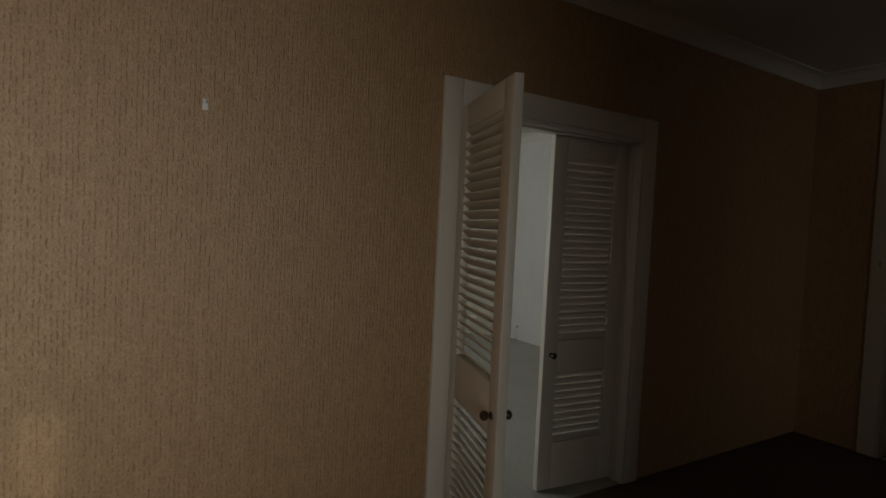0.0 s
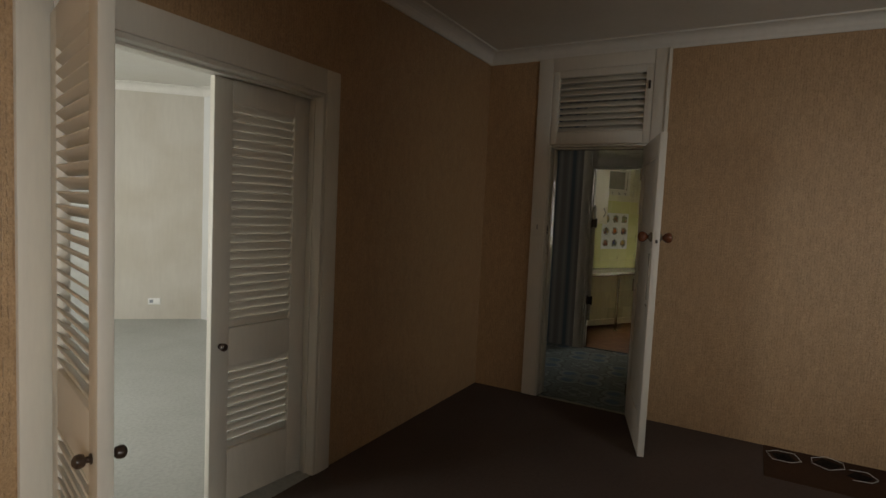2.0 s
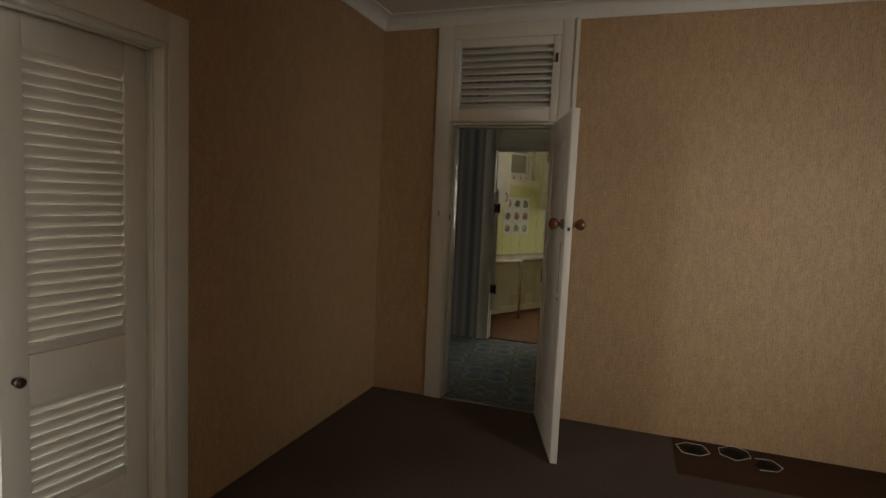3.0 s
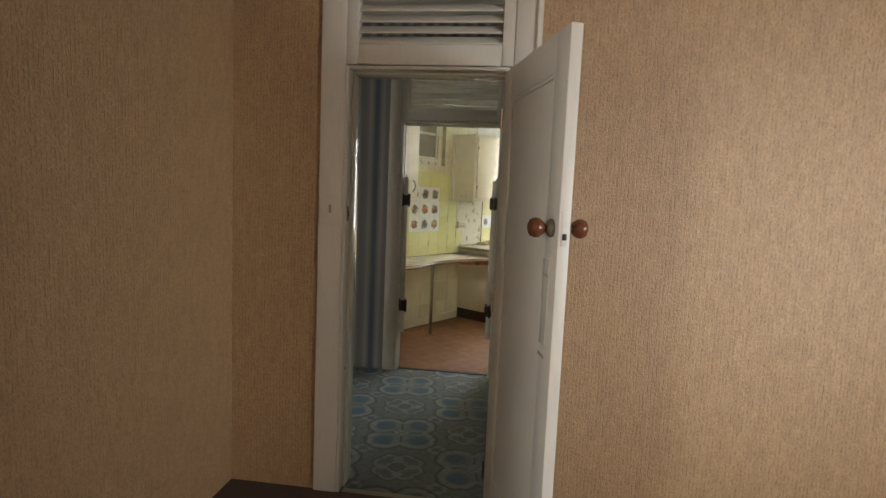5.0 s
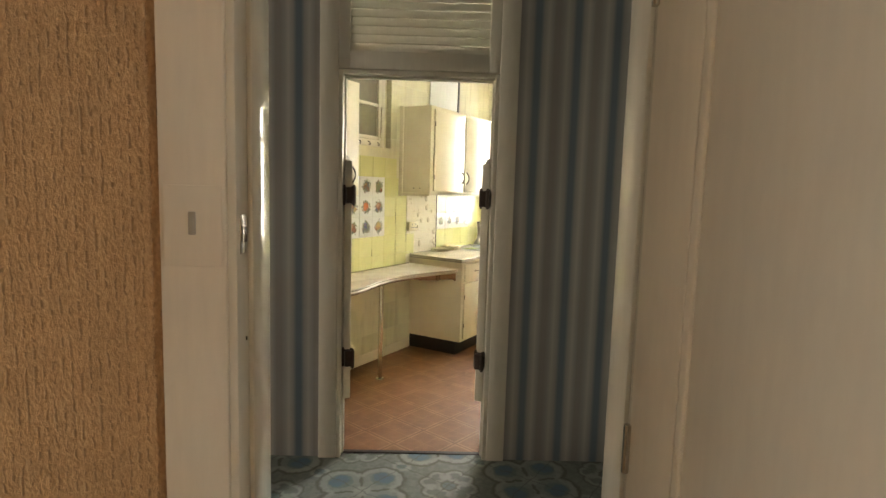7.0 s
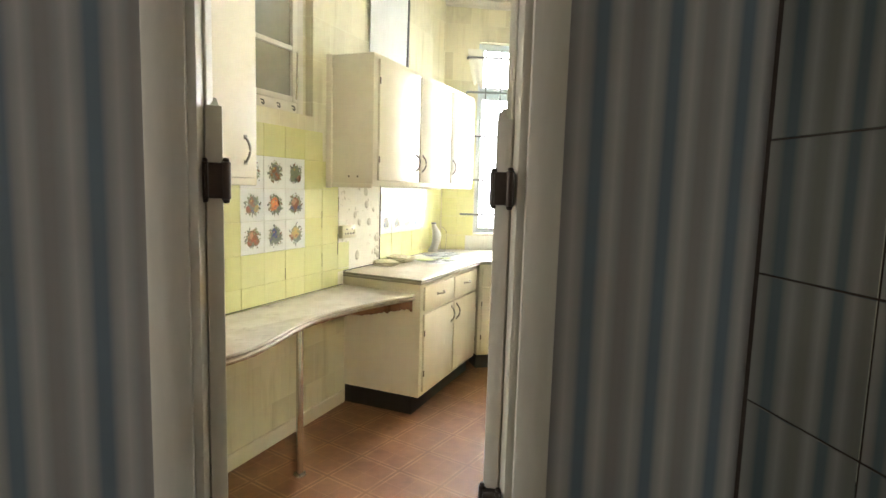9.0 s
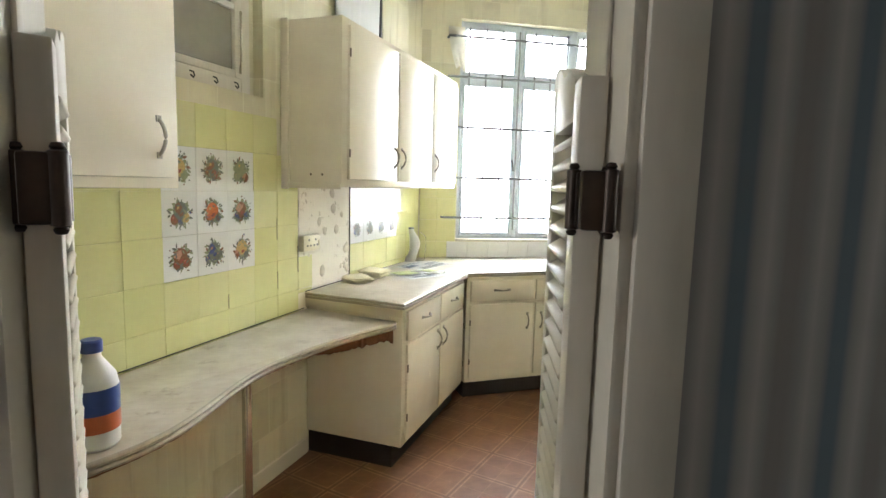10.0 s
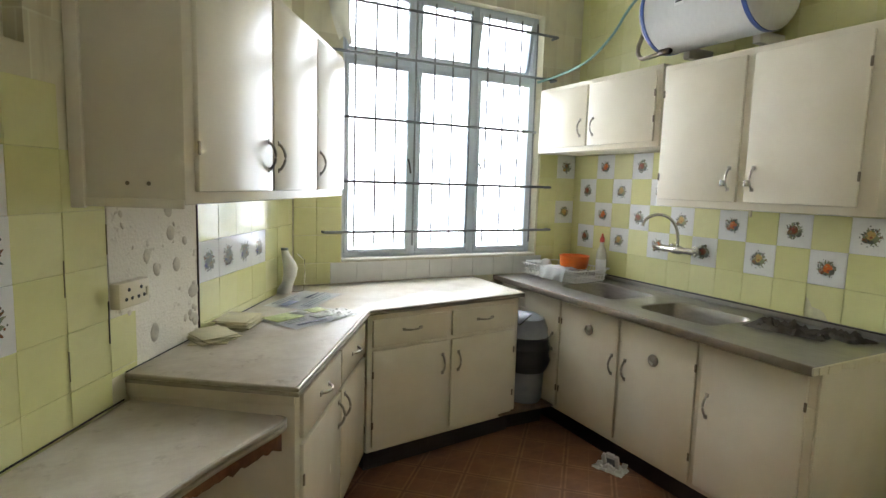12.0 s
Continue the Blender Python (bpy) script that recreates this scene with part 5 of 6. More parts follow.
crumpled("rag", pose(8.30, -1.16, 0.873, 0, 0, 12), 0.33, 0.19, 0.045, CLOTH, "crumpled dirty olive rag on the sink top", "rag", 1.0, 18)
crumpled("rag", pose(8.13, -1.28, 0.873, 0, 0, -20), 0.22, 0.14, 0.032, CLOTH, "crumpled dark rag at the sink's end", "rag", 5.0, 16)
crumpled("plastic_wrap", pose(7.42, 2.05, 0.789, 0, 0, 30), 0.12, 0.10, 0.035, WPLASTIC, "crumpled scrap of clear plastic on the bench", "plastic wrap", 9.0, 10, "sheet")

# bin in the corner niche
bn = thing("swing_bin", pose(9.60, -0.66, 0.15), "grey plastic swing-top bin lined with a black bag", "bin")
part("bucket", lathe([(0.095, 0), (0.105, 0.02), (0.125, 0.40), (0.128, 0.41)], 24), GREYPLASTIC, bn)
part("bag", lathe([(0.122, 0.20), (0.137, 0.23), (0.150, 0.27), (0.138, 0.31), (0.148, 0.35), (0.135, 0.38), (0.140, 0.41), (0.130, 0.42)], 24), BLACK, bn, "crumpled black bin bag rim")
part("lid", moved(lathe([(0.13, 0.42), (0.125, 0.47), (0.10, 0.53), (0.05, 0.56), (0.001, 0.565)], 24), pose(0, 0, 0)), GREYPLASTIC, bn)
part("flap", moved(soft_box(-0.08, 0.08, -0.05, 0.05, -0.005, 0.005, 0.003), pose(-0.02, 0.09, 0.545, -35, 0, 0)), BLACK, bn)

# torn white packaging leaning on the plinth
ad = crumpled("torn_packaging", pose(8.90, -0.73, 0.0, 0, 0, 20), 0.17, 0.10, 0.035, WPLASTIC, "torn white plastic packaging on the vinyl floor", "packaging", 14.0, 14, "sheet")
up = pose(0.0, -0.012, 0.003, -16, 0, 0)
for x0, x1, z0, z1 in ((-0.048, -0.026, 0.0, 0.088), (0.022, 0.044, 0.0, 0.082), (-0.026, 0.022, 0.066, 0.094), (-0.026, 0.022, 0.0, 0.016)):
    part("frame_piece", moved(soft_box(x0, x1, -0.010, 0.010, z0, z1, 0.005), up), WPLASTIC, ad)
part("dark_insert", moved(soft_box(-0.026, 0.022, -0.004, 0.004, 0.016, 0.066, 0.002), up), GREYPLASTIC, ad, "grey insert")
part("flap", moved(soft_box(-0.075, -0.046, -0.002, 0.002, 0, 0.055, 0.001), up @ pose(0, 0, 0, 0, -18, 25)), WPLASTIC, ad)
part("flap", moved(soft_box(0.044, 0.085, -0.002, 0.002, 0, 0.035, 0.001), up @ pose(0, 0, 0, 0, 12, -30)), WPLASTIC, ad)

# bleach bottle on the bench
bt = thing("bleach_bottle", pose(7.335, 1.938, 0.788), "white plastic bottle with blue cap and blue and red label", "bottle")
part("bottle_body", lathe([(0.048, 0), (0.054, 0.008), (0.055, 0.15), (0.05, 0.175), (0.03, 0.205), (0.02, 0.22), (0.02, 0.235)], 24), WPLASTIC, bt)
part("label_band", lathe([(0.0555, 0.085), (0.0562, 0.09), (0.0562, 0.148), (0.0555, 0.15)], 24), BLUE, bt, "dark blue label")
part("label_band", lathe([(0.0553, 0.045), (0.056, 0.05), (0.056, 0.0895), (0.0553, 0.0898)], 24), plain("orange_label", (0.50, 0.12, 0.04), 0.35, 0, 0.25, 30), bt, "orange-red label strip")
part("cap", moved(lathe([(0.024, 0), (0.024, 0.026), (0.021, 0.03), (0.001, 0.03)], 18), pose(0, 0, 0.232)), BLUE, bt, "blue screw cap")

# things on the worktop
for x, y, r, n_, lab in ((9.08, 1.225, 12, 6, "small pile of folded yellowed paper napkins"), (9.25, 1.10, -30, 9, "stack of yellowed paper serviettes")):
    nb = thing("paper_napkins", pose(x, y, 0.873, 0, 0, r), lab, "napkins")
    for k in range(n_):
        part("napkin", moved(soft_box(-0.085, 0.085, -0.07, 0.07, 0, 0.0026, 0.001), pose(0.012 * random.uniform(-1, 1), 0.012 * random.uniform(-1, 1), 0.0045 * k, random.uniform(-0.7, 0.7), random.uniform(-0.7, 0.7), random.uniform(-5, 5) if n_ == 9 else random.uniform(-26, 26))), plain("yellowed_paper", (0.62, 0.56, 0.36), 0.85) if k == 0 and n_ == 6 else bpy.data.materials["yellowed_paper"], nb)
def sheet(name, m, w, d, mat, label, inks):
    ob = thing(name, m, label, "leaflet")
    bm = bmesh.new()
    n = 8
    g = [[bm.verts.new((w * (i / n - 0.5), d * (j / n - 0.5), 0.001 + 0.006 * abs(noise.noise((i * 0.5, j * 0.5, w * 50)))) ) for j in range(n + 1)] for i in range(n + 1)]
    for i in range(n):
        for j in range(n):
            bm.faces.new((g[i][j], g[i + 1][j], g[i + 1][j + 1], g[i][j + 1]))
    sol = bmesh.ops.solidify(bm, geom=bm.faces[:], thickness=0.0012)
    part("paper", bm, mat, ob)
    for x0, x1, y0, y1, mt_ in inks:
        part("print_block", soft_box(x0, x1, y0, y1, 0.0052, 0.0068, 0.0004), mt_, ob)
    return ob
PICTURE = plain("faded_picture_print", (0.42, 0.47, 0.20), 0.7, 0, 0.7, 28)
SHADE = plain("dark_picture_print", (0.17, 0.18, 0.14), 0.7, 0, 0.6, 34)
sheet("leaflet", pose(9.68, 0.72, 0.873, 0, 0, -40), 0.42, 0.24, PAPER, "printed leaflet with dark blue print lying on the worktop", [(-0.19, -0.07, 0.0, 0.05, PRINTB), (-0.17, 0.06, 0.07, 0.078, GREYPLASTIC), (-0.17, 0.02, 0.09, 0.098, GREYPLASTIC), (0.02, 0.17, 0.0, 0.012, PRINTB), (0.02, 0.18, -0.03, -0.022, GREYPLASTIC), (-0.16, 0.16, -0.06, -0.054, GREYPLASTIC), (-0.16, 0.14, -0.08, -0.074, GREYPLASTIC), (-0.16, 0.10, -0.10, -0.094, GREYPLASTIC)])
sheet("leaflet", pose(9.30, 0.80, 0.875, 0, 0, -62), 0.36, 0.27, PAPER, "crumpled leaflet with green pictures lying on the worktop", [(-0.165, -0.01, 0.0, 0.115, PICTURE), (-0.03, 0.05, 0.03, 0.10, SHADE), (0.06, 0.15, 0.02, 0.10, PICTURE), (-0.15, -0.03, -0.03, -0.024, GREYPLASTIC), (-0.15, -0.05, -0.05, -0.044, GREYPLASTIC), (0.0, 0.09, -0.07, -0.01, SHADE), (-0.14, 0.02, -0.105, -0.09, PRINTB)])
crumpled("plastic_wrap", pose(9.33, 0.64, 0.874, 0, 0, 15), 0.17, 0.13, 0.010, WPLASTIC, "crumpled torn white plastic sleeve beside a leaflet", "plastic wrap", 21.0, 16, "sheet")
jug = thing("squeeze_bottle", pose(9.88, 0.77, 0.873, 0, 0, -115), "curved white plastic cleaner bottle in the counter corner", "bottle")
bm = bmesh.new()
rings = []
for z, cx, rx, ry in ((0, -0.030, 0.050, 0.034), (0.012, -0.028, 0.052, 0.036), (0.03, -0.012, 0.038, 0.036), (0.06, 0.002, 0.032, 0.036), (0.10, 0.013, 0.036, 0.036), (0.14, 0.016, 0.039, 0.036), (0.175, 0.009, 0.034, 0.032), (0.205, -0.004, 0.025, 0.025), (0.225, -0.012, 0.020, 0.020), (0.24, -0.015, 0.019, 0.019)):
    rings.append([bm.verts.new((cx + rx * math.cos(math.tau * k / 20), ry * math.sin(math.tau * k / 20), z)) for k in range(20)])
for p, q in zip(rings, rings[1:]):
    for k in range(20):
        bm.faces.new((p[k], p[(k + 1) % 20], q[(k + 1) % 20], q[k]))
bm.faces.new(rings[0][::-1]), bm.faces.new(rings[-1])
part("bottle_body", bm, WPLASTIC, jug)
part("cap", moved(lathe([(0.020, 0), (0.020, 0.010), (0.017, 0.012), (0.001, 0.012)], 16), pose(-0.015, 0, 0.239)), GREYPLASTIC, jug, "grey flat cap")
wr = thing("wire_holder", pose(9.90, 0.70, 0.873), "thin bent wire holder standing on the worktop", "wire holder")
part("wire", tubed([(0.0, 0.05, 0.003), (0.0, -0.02, 0.003), (0, -0.03, 0.10), (0, -0.028, 0.18), (0, 0.0, 0.205), (0, 0.012, 0.215)], 0.003, 6), CHROME, wr)

# wall socket on the slanting wall
so = thing("wall_socket", WALL_L @ pose(0.015, -0.002, 1.125), "ivory double wall socket hanging beside bare plaster", "wall socket")
part("box", soft_box(-0.075, 0.075, -0.034, 0.0, -0.04, 0.04, 0.006), IVORY, so)
for x in (-0.048, 0.012):
    for dx, dz in ((0.018, 0.016), (0.004, -0.012), (0.032, -0.012)):
        part("pin_hole", moved(lathe([(0.006, 0), (0.006, 0.0015)], 10), pose(x + dx, -0.034, dz, 90, 0, 0)), BLACK, so)
part("rocker", soft_box(0.052, 0.062, -0.039, -0.033, -0.016, 0.012, 0.002), IVORY, so)

# water heater over the sink cabinets
wh = thing("water_heater", pose(8.81, -1.14, 2.452), "white enamel horizontal water heater with blue bands on the wall", "water heater")
R = 0.205
part("drum", lathe([(0.001, -0.345), (0.10, -0.342), (0.165, -0.33), (0.192, -0.318), (R, -0.30), (R, 0.30), (0.192, 0.318), (0.165, 0.33), (0.10, 0.342), (0.001, 0.345)], 48, "X"), ENAMEL, wh)
for x in (-0.285, 0.285):
    part("blue_band", moved(lathe([(R - 0.002, -0.014), (R + 0.004, -0.01), (R + 0.004, 0.01), (R - 0.002, 0.014)], 48, "X"), pose(x, 0, 0)), BLUE, wh, "blue rubber band")
for x in (-0.2, 0.2):
    part("bracket", soft_box(x - 0.02, x + 0.02, -0.255, -0.06, -0.235, -0.175, 0.004), GREYWHITE, wh)
part("rating_label", soft_box(0.02, 0.075, 0.194, 0.2065, -0.035, 0.03, 0.002), PAPER, wh, "small printed rating label")
part("label_print", soft_box(0.028, 0.067, 0.2055, 0.2075, -0.022, -0.012, 0.0005), BLACK, wh)
part("valve", moved(lathe([(0.014, -0.04), (0.02, -0.03), (0.02, 0.02), (0.013, 0.04)], 12, "X"), pose(0.24, 0.06, -0.205)), HINGE, wh)
part("pipe", tubed([tuple(v) for v in spline([Vector(p) for p in ((0.24, 0.06, -0.205), (0.34, 0.06, -0.215), (0.42, 0.05, -0.205), (0.45, 0.045, -0.15), (0.425, 0.035, -0.06), (0.42, 0.02, 0.06), (0.435, 0.01, 0.14), (0.40, 0.0, 0.175), (0.35, -0.02, 0.18))], 5)], 0.012, 10), OLDHINGE, wh, "dark overflow pipe")
hs = thing("hose", pose(9.3, -1.05, 2.4), "thin green hose looping from the window to the heater", "hose")
part("hose_tube", tubed([tuple(Vector(p) - Vector((9.3, -1.05, 2.4))) for p in spline([Vector(p) for p in ((10.05, -0.98, 2.22), (9.90, -1.05, 2.255), (9.66, -1.08, 2.31), (9.46, -1.08, 2.42), (9.36, -1.08, 2.52), (9.29, -1.09, 2.585), (9.235, -1.13, 2.612))], 6)], 0.008, 8), RUBBER, hs)

# kitchen window with burglar bars
kw = thing("window_kitchen", pose(WIN_X, 0, 0, 0, 0, -90), "tall steel-framed three-light window, overexposed daylight outside", "window", kind="structure")
A, B = -WY1, -WY0      # local x runs along -y
YF = 0.07
M1, M2, TZ = 0.098, 0.548, 2.258
def bar(name, x0, x1, z0, z1, d=0.045, label=""):
    return part(name, soft_box(x0, x1, YF, YF + d, z0, z1, 0.004), WINFRAME, kw, label)
for x0, x1 in ((A, A + 0.035), (B - 0.035, B)):
    bar("frame_post", x0, x1, WZ0, WZ1)
for x in (M1, M2):
    bar("mullion", x - 0.022, x + 0.022, WZ0, WZ1)
for z0, z1 in ((WZ0, WZ0 + 0.03), (TZ - 0.028, TZ + 0.028), (WZ1 - 0.035, WZ1)):
    for x0, x1 in ((A + 0.035, M1 - 0.022), (M1 + 0.022, M2 - 0.022), (M2 + 0.022, B - 0.035)):
        bar("frame_rail", x0, x1, z0, z1)
for x0, x1 in ((A + 0.035, M1 - 0.022), (M1 + 0.022, M2 - 0.022), (M2 + 0.022, B - 0.035)):
    for z0, z1 in ((WZ0 + 0.03, TZ - 0.028), (TZ + 0.028, WZ1 - 0.035)):
        sash = thing("sash", Matrix(), "", "")
        sash.parent = kw
        for a, b, lo, hi in ((x0, x0 + 0.025, z0, z1), (x1 - 0.025, x1, z0, z1), (x0 + 0.025, x1 - 0.025, z0, z0 + 0.025), (x0 + 0.025, x1 - 0.025, z1 - 0.025, z1)):
            part("sash_bar", soft_box(a, b, YF - 0.010, YF + 0.022, lo, hi, 0.003), WINFRAME, sash)
        pane = part("pane", soft_box(x0 + 0.025, x1 - 0.025, YF + 0.008, YF + 0.011, z0 + 0.025, z1 - 0.025, 0), GLASS, sash, smooth=False)
        pane.visible_shadow = False
        if x0 > M2 and z0 > TZ:      # the small top vent stands open on its top hinges
            sash.matrix_basis = pose(0, YF, z1) @ pose(0, 0, 0, 9) @ pose(0, -YF, -z1)
for x, z in ((M1 - 0.04, 1.60), (M2 + 0.045, 1.60)):
    part("stay_handle", moved(tubed([(0, 0, 0.05), (0, -0.02, 0.02), (0.006, -0.03, -0.04)], 0.006), pose(x, YF - 0.012, z)), HINGE, kw)
part("sill", soft_box(A + 0.001, B - 0.001, -0.014, YF, WZ0 - 0.014, WZ0 + 0.006, 0.005), WHITE, kw, "white painted sill")
bb = thing("burglar_bars", pose(WIN_X - 0.065, 0, 0, 0, 0, -90), "grid of thin grey steel burglar bars across a window", "burglar bars")
for z, x0, x1 in ((1.192, -0.52, 1.14), (1.497, -0.45, 1.125), (1.875, -0.45, 0.97), (2.246, -0.50, 1.13), (2.538, -0.50, 1.125)):
    part("cross_bar", tubed([(x0, 0, z), (x1, 0, z)], 0.0088, 8), BARPAINT, bb)
    for x in (x0, x1):
        if abs(x) > 0.98 or x < -0.41:
            part("bar_end", moved(lathe([(0.0085, 0), (0.0085, 0.065)], 8, "Y"), pose(x, 0.0, z)), BARPAINT, bb)
for k in range(11):
    x = -0.342 + k * 0.1298
    part("upright_bar", tubed([(x, 0.008, 1.105 + 0.012 * ((k * 3) % 4 - 1.5) / 2), (x, 0.008, 2.605)], 0.0064, 6), BARPAINT, bb)

# small high window in the slanting wall
sw_ = thing("window_pantry", WALL_L, "small white casement with dim panes high in a wall, hooks on its rail", "window", kind="structure")
for a, b, z0, z1 in ((SW0, SW0 + 0.05, SWZ0, SWZ1), (SW1 - 0.135, SW1 - 0.08, SWZ0 + 0.0, SWZ1), (SW0 + 0.05, SW1 - 0.135, SWZ0, SWZ0 + 0.055), (SW0 + 0.05, SW1 - 0.135, SWZ1 - 0.05, SWZ1)):
    part("frame_board", soft_box(a, b, 0.005, 0.055, z0, z1, 0.004), WHITE, sw_)
part("reveal_board", soft_box(SW1 - 0.08, SW1, 0.05, 0.065, SWZ0, SWZ1, 0.002), KPAPER, sw_)
part("casement_stile", soft_box(SW1 - 0.175, SW1 - 0.135, 0.0, 0.04, SWZ0 + 0.055, SWZ1 - 0.05, 0.004), WHITE, sw_)
part("casement_stile", soft_box(SW0 + 0.05, SW0 + 0.09, 0.0, 0.04, SWZ0 + 0.055, SWZ1 - 0.05, 0.004), WHITE, sw_)
for z in (SWZ0 + 0.055, 2.12, SWZ1 - 0.09):
    part("casement_rail", soft_box(SW0 + 0.09, SW1 - 0.175, 0.002, 0.038, z, z + (0.025 if z > 2 else 0.03), 0.003), WHITE, sw_)
part("pane", soft_box(SW0 + 0.09, SW1 - 0.175, 0.018, 0.024, SWZ0 + 0.085, SWZ1 - 0.09, 0), FROST, sw_, smooth=False)
part("back_board", soft_box(SW0, SW1, 0.12, 0.15, SWZ0, SWZ1, 0.0), GREYWHITE, sw_)
part("stay", tubed([(SW1 - 0.155, -0.006, 1.87), (SW1 - 0.155, -0.012, 1.95), (SW1 - 0.15, -0.008, 2.12)], 0.005, 6), CHROME, sw_)
for k in range(5):
    x = -0.974 + k * 0.119
    part("hook", tubed([(x, 0.004, SWZ0 + 0.035), (x, -0.012, SWZ0 + 0.03), (x, -0.018, SWZ0 + 0.015), (x - 0.008, -0.02, SWZ0 + 0.008), (x - 0.02, -0.018, SWZ0 + 0.016)], 0.0028, 6), BLACK, sw_)

# loose wall sheets above the cabinet
for s0, s1, z0, z1, off, tilt_, lab in ((0.26, 0.80, 2.17, 2.98, 0.012, 0.8, "loose pale board standing off the wall"), (0.85, 1.28, 2.17, 2.99, 0.006, -0.4, "peeling sheet of faded wallpaper")):
    ps = thing("peeling_sheet", WALL_L @ pose(s0, -off, z0, tilt_, 0, 1.2), lab, "wall sheet")
    part("sheet", soft_box(0, s1 - s0, -0.006, 0.0, 0, z1 - z0, 0.002), KPAPER if s0 > 0.5 else LOUNGE, ps)
ps = thing("peeling_sheet", pose(WIN_X - 0.004, 0.455, 2.62, 0, 0, -90), "strip of faded wallpaper curling off beside the window", "wall sheet")
bm = bmesh.new()
g = []
for i in range(9):
    f = i / 8
    g.append([bm.verts.new((0.13 * (k / 5 - 0.35) * (1 - 0.35 * f) + 0.03 * f * f, -0.002 - 0.10 * f ** 1.6 - 0.02 * math.sin(k * 0.9) * f, -0.33 * f + 0.02 * math.sin(k * 1.3) * f)) for k in range(6)])
for p, q in zip(g, g[1:]):
    for k in range(5):
        bm.faces.new((p[k], p[k + 1], q[k + 1], q[k]))
bmesh.ops.solidify(bm, geom=bm.faces[:], thickness=0.0015)
part("sheet", bm, plain("bleached_wallpaper", (0.74, 0.72, 0.63), 0.8, 0, 0.1, 14), ps)
# Black strip stands for the shade in the gap beside the loose sheet.
structure("trim_gap", moved(soft_box(0.812, 0.835, -0.012, -0.0005, 2.2, 3.0, 0.002), WALL_L), BLACK, "black strip painted in as the dark gap up the wall", "trim")
structure("trim_tile_edge", moved(soft_box(0.448, 0.456, -0.009, -0.0005, 0.873, 1.414, 0.002), WALL_L), HINGE, "dark edge strip beside the tiles", "trim")
pp = structure("bare_plaster_patch", soft_box(-0.06, 0.447, -0.0045, -0.0005, 0.873, 1.414, 0.0005), PLASTER, "bare plaster with old adhesive blobs where tiles fell off", "plaster")
pp.matrix_world = WALL_L
bm = bmesh.new()
for k in range(34):
    s, z = 0.44 - 0.46 * random.random() ** 1.6, random.choice((0.93, 1.02, 1.12, 1.22, 1.30, 1.36)) + random.uniform(-0.05, 0.05)
    g = bmesh.ops.create_icosphere(bm, subdivisions=2, radius=random.choice((0.006, 0.010, 0.016, 0.022)) * random.uniform(0.8, 1.25))["verts"]
    bmesh.ops.transform(bm, verts=g, matrix=Matrix.LocRotScale((min(0.43, s), -0.0045, min(1.395, z)), Euler((0, random.uniform(0, 3), 0)), (1, 0.22, random.uniform(0.4, 1.5))))
part("adhesive_blobs", bm, plain("old_adhesive", (0.58, 0.53, 0.42), 0.9, 0, 0.3, 60, 0.3), pp)


